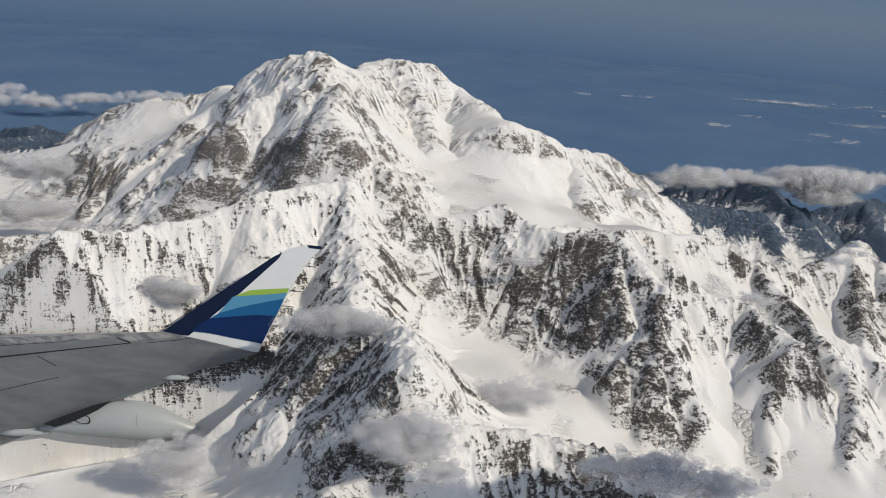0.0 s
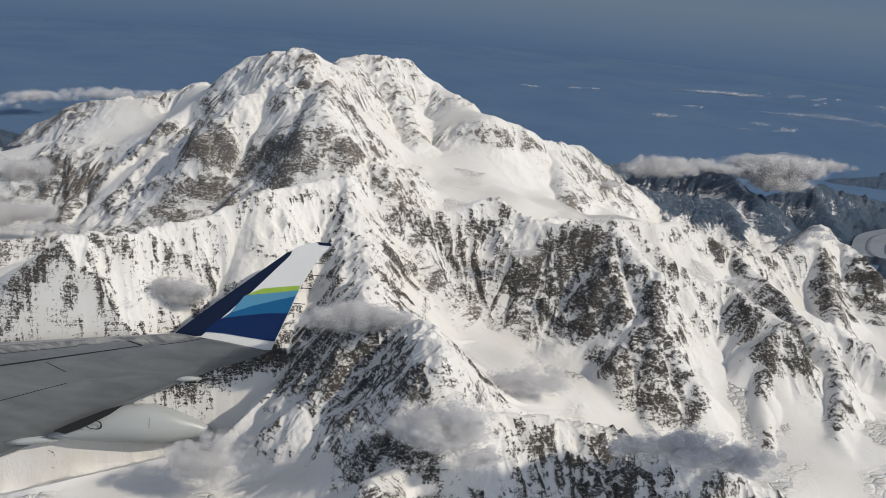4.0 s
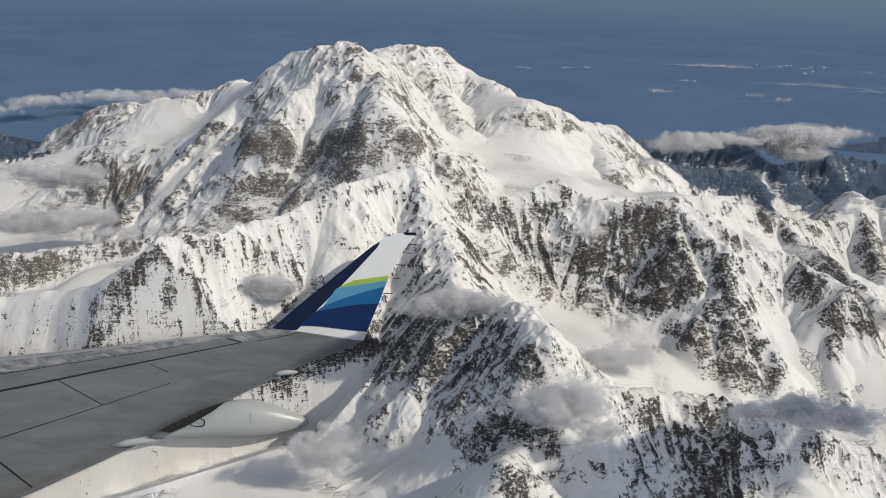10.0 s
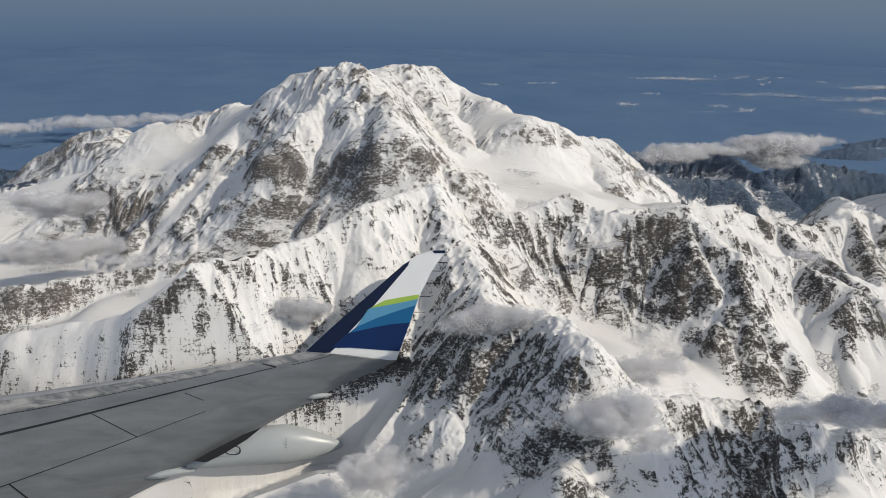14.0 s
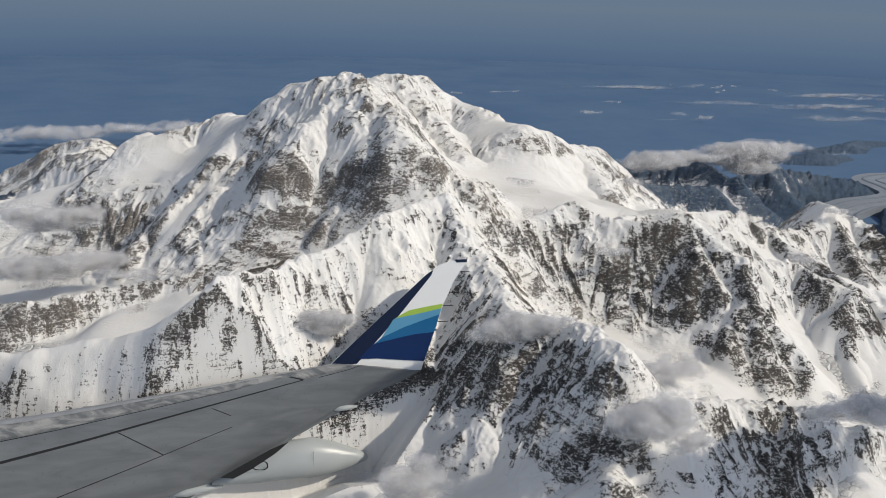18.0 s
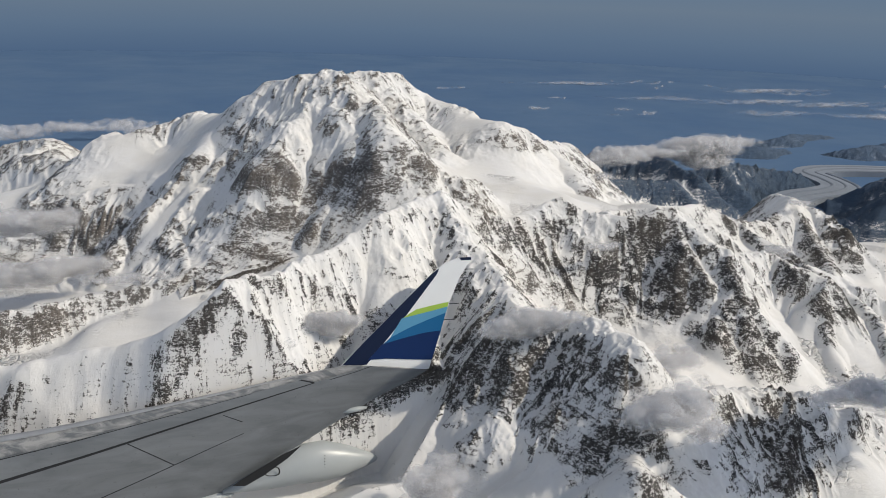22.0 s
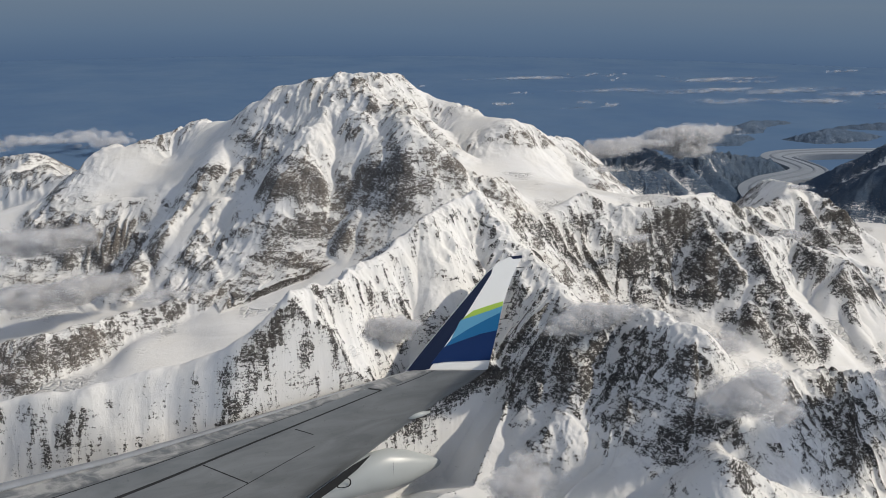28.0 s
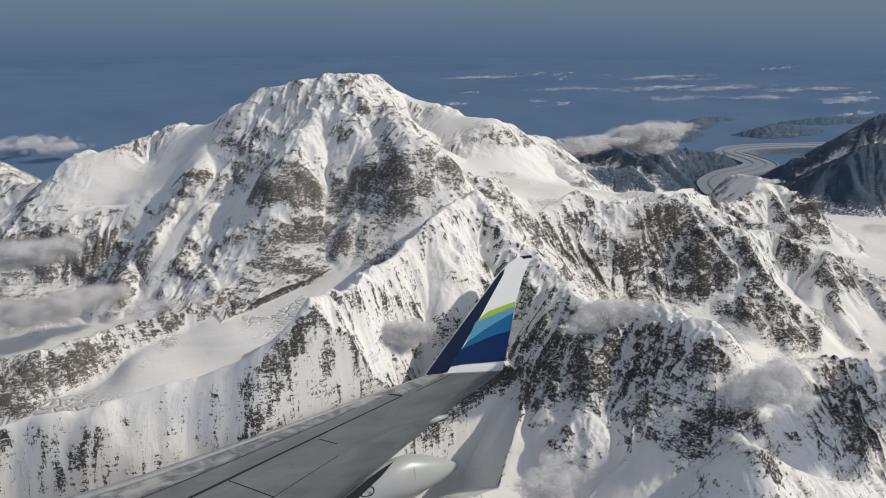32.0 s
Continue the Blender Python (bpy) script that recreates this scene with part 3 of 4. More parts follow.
    for (ax, ay), (bx, by) in zip(COURSE, COURSE[1:]):
        t = np.clip(((x - ax) * (bx - ax) + (y - ay) * (by - ay)) / ((bx - ax) ** 2 + (by - ay) ** 2), 0, 1)
        near = np.minimum(near, np.hypot(x - ax - t * (bx - ax), y - ay - t * (by - ay)))
    out = np.minimum(out, 80 + np.maximum(near - 36 + 6 * rough, 0) * 0.8)
    knoll = np.clip(1.7 - 1.3 * np.hypot((x + 290 + 0.3 * (y - 375)) / 115, (y - 375 + 0.28 * (x + 290)) / 34), 0, 0.85)
    out = out + knoll * (blur(blur(out, 6), 6) - out + 4.0 * fbm(x / 26, y / 20, 3, 95))
    calm = np.zeros(x.shape)
    for px, py, rx, ry, turn in BASINS:
        dx, dy = (x - px) * math.cos(turn) + (y - py) * math.sin(turn), (y - py) * math.cos(turn) - (x - px) * math.sin(turn)
        calm = np.maximum(calm, np.clip(1.6 - 1.3 * np.hypot(dx / rx, dy / ry), 0, 1))
    out = out + calm * (blur(blur(out, 16), 16) - out)
    gr = np.gradient(out, axis=0) / np.gradient(r)[:, None]
    ga = np.gradient(out, axis=1) / (np.gradient(phi)[None, :] * r[:, None])
    slope = np.hypot(gr, ga)
    rib = np.clip((out - blur(out, 3)) / 0.8, -1, 1) * 0.5 + np.clip((out - blur(out, 10)) / 4.0, -1, 1) * 0.5
    steep = np.clip((blur(slope, 1) - 0.65) / 1.5, -0.2, 1.0)
    bare = 0.72 * steep + 0.08 + 0.46 * rib + 0.12 * fbm(x / 45, y / 45, 3, 80) - 0.07 * np.clip((out - 235) / 40, 0, 1)
    for px, py, rad, amount in FAR_ROCK:
        bare = bare + amount * np.exp(-((x - px) ** 2 + (y - py) ** 2) / (rad * rad))
    shown = np.zeros(x.shape)
    for rows, amount in ((ROCK, 1.0), (SNOW, -1.0)):
        for px, py, pz, rad in rows:
            far, at = math.hypot(px + 140, py + 10), math.atan2(px + 140, py + 10)
            i0, i1 = np.searchsorted(r, (far - 2.2 * rad, far + 2.2 * rad))
            j0, j1 = np.searchsorted(phi, (at - 2.2 * rad / far, at + 2.2 * rad / far))
            sel = (slice(i0, i1), slice(j0, j1))
            shown[sel] += amount * np.exp(-((x[sel] - px) ** 2 + (y[sel] - py) ** 2 + (out[sel] - pz) ** 2) / (rad * rad))
    bare = bare + PATCH * np.clip(shown, -1, 1)
    bare = bare - 0.55 * calm - 0.42 * plastered
    bare = np.where(own == len(RIDGES), bare - 0.4, bare)
    return out, own, bare, along_of, down_of


def build_terrain():
    cols = 1160
    phi = np.radians(np.linspace(-43, 62, cols))
    r = np.concatenate([np.linspace(185, 235, 40, False), np.linspace(235, 520, 500, False), np.linspace(520, 770, 260, False), np.geomspace(770, 2400, 130)])
    R, P = np.meshgrid(r, phi, indexing="ij")
    x, y = -140 + R * np.sin(P), -10 + R * np.cos(P)
    z, own, bare, along_of, down_of = build_heights(x, y, r, phi)
    n, m = z.shape
    co = np.stack([x, y, z], -1).reshape(-1, 3)
    idx = np.arange(n * m).reshape(n, m)
    quads = np.stack([idx[:-1, :-1], idx[:-1, 1:], idx[1:, 1:], idx[1:, :-1]], -1).reshape(-1, 4)
    face_own = own[:-1, :-1].reshape(-1)
    normals = []
    kinds = {
        "massif": ("snow_mountain", "high twin-peaked mountain of snow and brown granite", MAT_MASSIF),
        "front": ("mountain_ridge", "long snow-capped ridge with steep dark rock faces", MAT_FRONT),
        "right": ("snow_peak", "sharp snow peak with dark ribbed rock flanks", MAT_FRONT),
        "far": ("far_mountain", "dark far mountain streaked with snow, blue with painted haze", MAT_FAR),
    }
    parents = {}
    for number in range(len(RIDGES) + 1):
        f = quads[face_own == number]
        if not len(f):
            continue
        owner = RIDGES[number][0] if number < len(RIDGES) else "floor"
        if owner == "floor":
            name, mat = "glacier", MAT_GLACIER
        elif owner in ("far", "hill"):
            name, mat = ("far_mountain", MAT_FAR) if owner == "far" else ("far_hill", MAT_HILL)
        else:
            mat = kinds[owner][2]
            name = "crest" if len(RIDGES[number][2]) > 6 else ("spur" if len(RIDGES[number][2]) > 2 else "buttress")
        used, inv = np.unique(f, return_inverse=True)
        me = bpy.data.meshes.new(name)
        me.vertices.add(len(used))
        me.vertices.foreach_set("co", co[used].astype(np.float32).ravel())
        me.loops.add(len(f) * 4)
        me.loops.foreach_set("vertex_index", inv.reshape(-1).astype(np.int32))
        me.polygons.add(len(f))
        me.polygons.foreach_set("loop_start", np.arange(0, len(f) * 4, 4, dtype=np.int32))
        me.attributes.new("bare", "FLOAT", "POINT").data.foreach_set("value", bare.reshape(-1)[used].astype(np.float32))
        flow = np.stack([along_of.reshape(-1)[used], down_of.reshape(-1)[used], co[used, 2]], -1)
        me.attributes.new("flow", "FLOAT_VECTOR", "POINT").data.foreach_set("vector", flow.astype(np.float32).ravel())
        me.materials.append(mat)
        me.update(calc_edges=True)
        me.shade_smooth()
        normals.append((me, used))
        ob = new(name, me)
        if owner == "floor":
            tagged(ob, "pale snow-covered glacier filling the valleys between the ridges", "glacier", kind="structure")
        elif owner == "far":
            tagged(ob, kinds["far"][1], "mountain", "far mountains")
        elif owner == "hill":
            tagged(ob, "low hazy blue hill dusted with snow on the plain", "hill", "far hills")
        else:
            if owner not in parents:
                parents[owner] = tagged(new(kinds[owner][0]), kinds[owner][1], "mountain")
            ob.parent = parents[owner]
    # shared normals, so that no seam shows where two parts meet
    gx, gy = np.gradient(co.reshape(n, m, 3), axis=0), np.gradient(co.reshape(n, m, 3), axis=1)
    nor = np.cross(gy, gx).reshape(-1, 3)
    nor /= np.linalg.norm(nor, axis=1)[:, None]
    nor *= np.sign(nor[:, 2:3] + 1e-9)
    for me, used in normals:
        me.normals_split_custom_set_from_vertices(nor[used].tolist())


build_terrain()

# The lowland: one sheet out to the horizon.
bm = bmesh.new()
rings, sides = [0.0, 300, 600, 900, 1200, 1600, 2200, 2600, 3200, 3850], 72
vs = [[bm.verts.new((rr * math.sin(2 * math.pi * i / sides), rr * math.cos(2 * math.pi * i / sides), 78 if rr > 700 else 40)) for i in range(sides)] for rr in rings[1:]]
mid = bm.verts.new((0, 0, 55))
for i in range(sides):
    j = (i + 1) % sides
    bm.faces.new((mid, vs[0][j], vs[0][i]))
    for a, b in zip(vs, vs[1:]):
        bm.faces.new((a[i], a[j], b[j], b[i]))
me = bpy.data.meshes.new("ground")
bmesh.ops.recalc_face_normals(bm, faces=bm.faces)
bm.to_mesh(me)
bm.free()
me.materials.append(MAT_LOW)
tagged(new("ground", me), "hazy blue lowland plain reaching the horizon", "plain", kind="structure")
# A glowing ring behind the lowland carries the painted haze.
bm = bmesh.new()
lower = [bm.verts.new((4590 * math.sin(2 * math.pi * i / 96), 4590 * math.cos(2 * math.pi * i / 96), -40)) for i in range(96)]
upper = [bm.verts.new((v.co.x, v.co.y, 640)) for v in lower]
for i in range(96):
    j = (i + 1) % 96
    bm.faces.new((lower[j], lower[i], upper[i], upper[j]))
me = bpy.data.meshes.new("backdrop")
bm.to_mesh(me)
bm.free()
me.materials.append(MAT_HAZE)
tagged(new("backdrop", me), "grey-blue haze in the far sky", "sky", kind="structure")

# ---- the valley glacier with its dark moraine bands ----
MAT_ICE = plain_material("grey_valley_ice", (0.23, 0.262, 0.305), 0.8, 0.0, 0.22, 0.03)
MAT_MORAINE = plain_material("dark_moraine", (0.18, 0.207, 0.248), 0.9, 0.0, 0.2, 0.08)


def ribbon(off0, off1, z):
    """A strip beside the glacier's course, with a smooth line."""
    pts = []
    for k in range(len(COURSE) - 1):
        p = [Vector(COURSE[max(0, min(len(COURSE) - 1, k + j))]) for j in (-1, 0, 1, 2)]
        for q in range(14):
            t = q / 14
            pts.append(0.5 * (2 * p[1] + (p[2] - p[0]) * t + (2 * p[0] - 5 * p[1] + 4 * p[2] - p[3]) * t * t + (3 * p[1] - p[0] - 3 * p[2] + p[3]) * t ** 3))
    bm = bmesh.new()
    rows = []
    for k, p in enumerate(pts):
        d = (pts[min(k + 1, len(pts) - 1)] - pts[max(k - 1, 0)]).normalized()
        side = Vector((-d.y, d.x))
        wob = 3.0 * math.sin(k * 0.16)
        row = []
        for f in range(5):
            c = p + side * (off0 + (off1 - off0) * f / 4 + wob)
            row.append((bm.verts.new((c.x, c.y, z + 1.2 * math.sin(math.pi * f / 4))), bm.verts.new((c.x, c.y, z - 16))))
        rows.append(row)
    for a, b in zip(rows, rows[1:]):
        for f in range(4):
            bm.faces.new((a[f][0], a[f + 1][0], b[f + 1][0], b[f][0]))
        bm.faces.new((a[0][1], a[0][0], b[0][0], b[0][1]))
        bm.faces.new((a[4][0], a[4][1], b[4][1], b[4][0]))
    for row in (rows[0], rows[-1]):
        for f in range(4):
            bm.faces.new((row[f][0], row[f][1], row[f + 1][1], row[f + 1][0]))
    return bm


valley = tagged(new("valley_glacier"), "winding grey valley glacier with dark moraine bands", "glacier")
part("ice", ribbon(-31, 31, 87), MAT_ICE, valley, "grey ice tongue")
for o, half in ((-27, 3.5), (-8, 3.0), (12, 4.0)):
    part("moraine_band", ribbon(o - half, o + half, 88.0), MAT_MORAINE, valley, "dark moraine band")

# ---- the aircraft wing ----


def wing_paint():
    """Grey wing paint, smeared along the span, paler and worn towards the leading edge."""
    m, nt, bsdf = material("grey_wing_paint")
    pos = node(nt, "ShaderNodeTexCoord").outputs["Object"]
    smear = noise_tex(nt, 1.0, 6, 0.6, node(nt, "ShaderNodeMapping", {0: pos, 3: (0.02, 0.1, 0.16)}).outputs[0], 0.6)
    fleck = noise_tex(nt, 0.5, 8, 0.7, pos)
    c = mix(nt, ramp(nt, smear, [(0.35, (0, 0, 0)), (0.65, (1, 1, 1))]), (0.13, 0.142, 0.153, 1), (0.185, 0.20, 0.213, 1))
    c = mix(nt, ramp(nt, fleck, [(0.6, (0, 0, 0)), (0.75, (1, 1, 1))]), c, (0.10, 0.105, 0.11, 1))
    nt.links.new(c, bsdf.inputs["Base Color"])
    nt.links.new(ramp(nt, smear, [(0.3, (0.32, 0.32, 0.32)), (0.7, (0.5, 0.5, 0.5))]), bsdf.inputs["Roughness"])
    return m


def worn_panel():
    """Pale streaked paint behind the leading edge, scoured in patches."""
    m, nt, bsdf = material("scoured_pale_paint")
    pos = node(nt, "ShaderNodeTexCoord").outputs["Object"]
    n = noise_tex(nt, 1.0, 7, 0.65, node(nt, "ShaderNodeMapping", {0: pos, 3: (0.05, 0.3, 0.22)}).outputs[0], 1.2)
    c = mix(nt, ramp(nt, n, [(0.42, (0, 0, 0)), (0.62, (1, 1, 1))]), (0.13, 0.14, 0.15, 1), (0.34, 0.34, 0.335, 1))
    nt.links.new(c, bsdf.inputs["Base Color"])
    bsdf.inputs["Roughness"].default_value = 0.4
    return m


MAT_WING = wing_paint()
MAT_WORN = worn_panel()
MAT_PALE = plain_material("pale_grey_paint", (0.40, 0.43, 0.44), 0.35, 0.0, 0.06, 0.1)
MAT_WHITE = plain_material("white_paint", (0.72, 0.74, 0.75), 0.35, 0.0, 0.05, 0.1)
MAT_METAL = plain_material("worn_leading_edge", (0.42, 0.43, 0.44), 0.38, 0.6, 0.25, 0.25)
MAT_NAVY = plain_material("navy_paint", (0.005, 0.022, 0.095), 0.35, 0.0, 0.1, 0.1)
MAT_DARK = plain_material("dark_edge_paint", (0.005, 0.012, 0.040), 0.4, 0.0, 0.1, 0.1)
MAT_BLUE = plain_material("mid_blue_paint", (0.012, 0.110, 0.265), 0.35, 0.0, 0.08, 0.1)
MAT_SKY = plain_material("light_blue_paint", (0.08, 0.27, 0.44), 0.35, 0.0, 0.08, 0.1)
MAT_GREEN = plain_material("lime_green_paint", (0.30, 0.46, 0.06), 0.35, 0.0, 0.08, 0.1)
# Dark seams and fittings; also the plate that paints shade at the fairing.
MAT_SEAM_AND_SHADE = plain_material("seam_and_gap_shade", (0.012, 0.013, 0.015), 0.7, 0.0, 0.1, 0.2)
for paint in (MAT_NAVY, MAT_DARK, MAT_BLUE):
    paint.node_tree.nodes["Principled BSDF"].inputs["Specular IOR Level"].default_value = 0.2
U = 0.31  # metres to one unit of the wing's drawing
OUTWARD, ACROSS, BLADE = Vector((0.3028, 0.0741, -0.0156)), Vector((0.0034, 0.0777, -0.3139)), Vector((0.0054, 0.0134, -0.3180))


def wing_point(u, v, out=0.0):
    """A point of the wing's own frame: u along the span outward, v up across the chord, out from its upper surface."""
    return OUTWARD * (u - 600) + ACROSS * (max(v, 634) - 690) + BLADE * (min(v, 634) - 634) + Vector((0, -0.9, 0.3)) * out


STATIONS = [((-900, 830), (-700, 1420)), ((-600, 800), (-420, 1260)), ((-300, 772), (-130, 1090)), ((-60, 743), (130, 958)), ((85, 722), (300, 862)),
            ((200, 700), (408, 797)), ((317, 676), (500, 742)), ((437, 651), (598, 686)), ((500, 638), (655, 660)), ((530, 632), (690, 640))]


def chord_point(i, f, out=0.0):
    """Along the wing's stations: i may lie between two; f runs from the leading edge to the trailing edge."""
    k = min(int(i), len(STATIONS) - 2)
    g = i - k
    (a, b), (c, d) = STATIONS[k], STATIONS[k + 1]
    le = (a[0] + (c[0] - a[0]) * g, a[1] + (c[1] - a[1]) * g)
    te = (b[0] + (d[0] - b[0]) * g, b[1] + (d[1] - b[1]) * g)
    depth = math.hypot(te[0] - le[0], te[1] - le[1]) * U
    crown = depth * 0.13 * (math.sqrt(max(f, 0)) * 1.6 - 0.9 * f - 0.7 * f ** 3)
    return wing_point(le[0] + (te[0] - le[0]) * f, le[1] + (te[1] - le[1]) * f, max(crown, 0) + out)


def wing_strip(f0, f1, i0, i1, out, thick, steps=5, spans=36):
    """A closed shell on the wing between two chord fractions and two stations."""
    bm = bmesh.new()
    top, low = [], []
    for s in range(spans + 1):
        i = i0 + (i1 - i0) * s / spans
        top.append([bm.verts.new(chord_point(i, f0 + (f1 - f0) * q / steps, out)) for q in range(steps + 1)])
        low.append([bm.verts.new(chord_point(i, f0 + (f1 - f0) * q / steps, out - thick * (0.25 + 3 * (q / steps) * (1 - q / steps)))) for q in range(steps + 1)])
    for s in range(spans):
        for q in range(steps):
            bm.faces.new((top[s][q], top[s + 1][q], top[s + 1][q + 1], top[s][q + 1]))
            bm.faces.new((low[s][q + 1], low[s + 1][q + 1], low[s + 1][q], low[s][q]))
        bm.faces.new((low[s][0], low[s + 1][0], top[s + 1][0], top[s][0]))
        bm.faces.new((top[s][-1], top[s + 1][-1], low[s + 1][-1], low[s][-1]))
    for s in (0, spans):
        for q in range(steps):
            bm.faces.new((top[s][q], top[s][q + 1], low[s][q + 1], low[s][q]))
    return bm


def slab(points, front, back, bevel=0.0):
    """A plate of the given outline in the wing's drawing, between two depths."""
    bm = bmesh.new()
    a = [bm.verts.new(wing_point(u, v) + Vector((0, -front, 0))) for u, v in points]
    b = [bm.verts.new(wing_point(u, v) + Vector((0, -back, 0))) for u, v in points]
    bm.faces.new(a)
    bm.faces.new(b[::-1])
    n = len(points)
    for i in range(n):
        bm.faces.new((a[i], b[i], b[(i + 1) % n], a[(i + 1) % n]))
    if bevel:
        bmesh.ops.bevel(bm, geom=[e for e in bm.edges], offset=bevel, segments=2, affect="EDGES")
    return bm


wing = new("aircraft_wing")
wing.matrix_world = Matrix(((0.9920, 0.0967, 0.0805, -113.7), (-0.1181, 0.9363, 0.3306, 359.5), (-0.0434, -0.3375, 0.9403, 154.8), (0, 0, 0, 1)))
tagged(wing, "grey airliner wing with a white, green and blue striped winglet", "aircraft wing")
last = len(STATIONS) - 1
part("wing_box", wing_strip(0.05, 0.98, 0, last, 0.0, 2.2, 12, 60), MAT_WING, wing, "", True)
part("leading_edge", wing_strip(0.0, 0.055, 0, last, 0.12, 1.4, 4, 60), MAT_METAL, wing, "worn pale metal leading edge", True)
part("slat_panel", wing_strip(0.055, 0.165, 0, 6.95, 0.06, 0.3, 4, 60), MAT_WORN, wing, "scoured pale panel behind the leading edge", True)
part("tip_panel", wing_strip(0.055, 0.30, 7.02, last, 0.06, 0.3, 4, 30), MAT_WORN, wing, "scoured pale panel near the wingtip", True)
part("trailing_edge", wing_strip(0.975, 1.0, 0, last, 0.05, 0.5, 2, 40), MAT_WING, wing, "thin trailing edge")
for f0, f1, i0, i1, w in ((0.30, 0.318, 0, 6.98, 0.5), (0.17, 0.176, 0, 6.3, 0.3), (0.335, 0.350, 7.3, 9.0, 0.5), (0.62, 0.626, 0, 5.4, 0.25), (0.165, 0.30, 6.96, 7.0, 0.3)):
    part("panel_seam", wing_strip(f0, f1, i0, i1, 0.05, 0.2, 2, 48), MAT_SEAM_AND_SHADE, wing, "dark panel seam")
for i, f0, f1 in ((2.0, 0.32, 0.62), (3.1, 0.62, 0.97), (4.4, 0.32, 0.62), (1.2, 0.32, 0.95), (5.6, 0.35, 0.5)):
    part("panel_seam", wing_strip(f0, f1, i, i + 0.018, 0.05, 0.2, 6, 2), MAT_SEAM_AND_SHADE, wing, "dark panel seam")
# winglet: a blade with coloured bands
blade = [(530, 632), (578, 586), (640, 528), (700, 472), (722, 455), (746, 445), (775, 441), (776, 446), (766, 458), (751, 480), (733, 520), (712, 580), (692, 638), (640, 640), (575, 640)]
winglet = part("winglet", slab(blade, 1.0, -0.6, 0.25), MAT_WHITE, wing, "white winglet blade")
bands = [
    ("leading_band", "near-black band along the winglet's leading edge", MAT_DARK, [(531, 632), (578, 586), (640, 528), (700, 472), (712, 464), (708, 474), (650, 545), (612, 588), (588, 616), (575, 630), (552, 633)]),
    ("green_stripe", "lime green stripe", MAT_GREEN, [(652, 545), (668, 536), (700, 528), (731, 521), (728, 533), (700, 541), (668, 549), (637, 555)]),
    ("light_blue_stripe", "light blue stripe", MAT_SKY, [(640, 552), (668, 545), (700, 537), (729, 529), (724, 543), (690, 556), (655, 570), (618, 586)]),
    ("mid_blue_stripe", "mid blue stripe", MAT_BLUE, [(620, 584), (655, 567), (690, 553), (725, 540), (714, 575), (680, 580), (640, 590), (601, 600)]),
    ("navy_stripe", "navy blue stripe", MAT_NAVY, [(604, 596), (640, 586), (680, 576), (715, 571), (697, 622), (650, 621), (610, 620), (578, 622)]),
]
for k, (name, label, mat, pts) in enumerate(bands):
    part(name, slab(pts, 1.06 + 0.02 * k, 0.9), mat, winglet, label)
part("tip_cap", slab([(752, 443), (776, 440.5), (777, 446), (756, 448)], 1.1, -0.7, 0.1), MAT_DARK, winglet, "dark tip cap")
for u, v in ((768, 462), (757, 478), (747, 500), (738, 524), (728, 552)):
    part("static_wick", slab([(u - 6, v), (u + 14, v - 1.2), (u + 14, v), (u - 6, v + 1.4)], 0.3, 0.0), MAT_SEAM_AND_SHADE, winglet, "thin static wick")


def fairing(name, spine, mat, label):
    """A canoe-shaped pod: spine rows of (u, v, half height, half depth)."""
    bm = bmesh.new()
    rings = []
    for u, v, hh, hd in spine:
        c = wing_point(u, v)
        rings.append([bm.verts.new(c + Vector((0, -math.cos(a) * hd * U, math.sin(a) * hh * U))) for a in [2 * math.pi * q / 20 for q in range(20)]])
    for a, b in zip(rings, rings[1:]):
        for q in range(20):
            bm.faces.new((a[q], a[(q + 1) % 20], b[(q + 1) % 20], b[q]))
    bm.faces.new(rings[0])
    bm.faces.new(rings[-1][::-1])
    return part(name, bm, mat, wing, label, True)


pod = fairing("flap_track_fairing", [(335, 838, 3, 5), (370, 828, 12, 14), (410, 815, 23, 20), (455, 800, 33, 24), (500, 796, 35, 24), (540, 797, 27, 20), (575, 797, 15, 12), (596, 797, 6, 6), (600, 797, 2, 2)], MAT_PALE, "pale grey canoe-shaped flap track fairing")
bm = bmesh.new()
for ring in range(28):
    a, b = 2 * math.pi * ring / 28, 2 * math.pi * (ring + 1) / 28
    q = []
    for ang, k in ((a, 1.0), (b, 1.0), (b, 0.82), (a, 0.82)):
        cu, cv = math.cos(ang), math.sin(ang)
        su, sv = math.copysign(abs(cu) ** 0.7, cu) * 13 * k, math.copysign(abs(cv) ** 0.7, cv) * 8 * k
        q.append(bm.verts.new(wing_point(415 + su, 803 + sv) + Vector((0, -23.5 * U, 0))))
    bm.faces.new(q)
part("access_hatch", bm, MAT_SEAM_AND_SHADE, pod, "dark oval access hatch")
# dark plate as painted shade between wing and fairing, and the fairing's rivet row
bm = bmesh.new()
gap = [(352, 822), (378, 806), (432, 775), (462, 762), (440, 782), (402, 808), (372, 824)]
front = [bm.verts.new(wing_point(u, v) + Vector((0, -24.5 * U, 0))) for u, v in gap]
back = [bm.verts.new(v.co + Vector((0, 2.0 * U, 0))) for v in front]
bm.faces.new(front)
bm.faces.new(back[::-1])
for i in range(len(gap)):
    j = (i + 1) % len(gap)
    bm.faces.new((front[i], back[i], back[j], front[j]))
part("gap_shade_plate", bm, MAT_SEAM_AND_SHADE, pod, "dark plate painting the shade between wing and fairing")
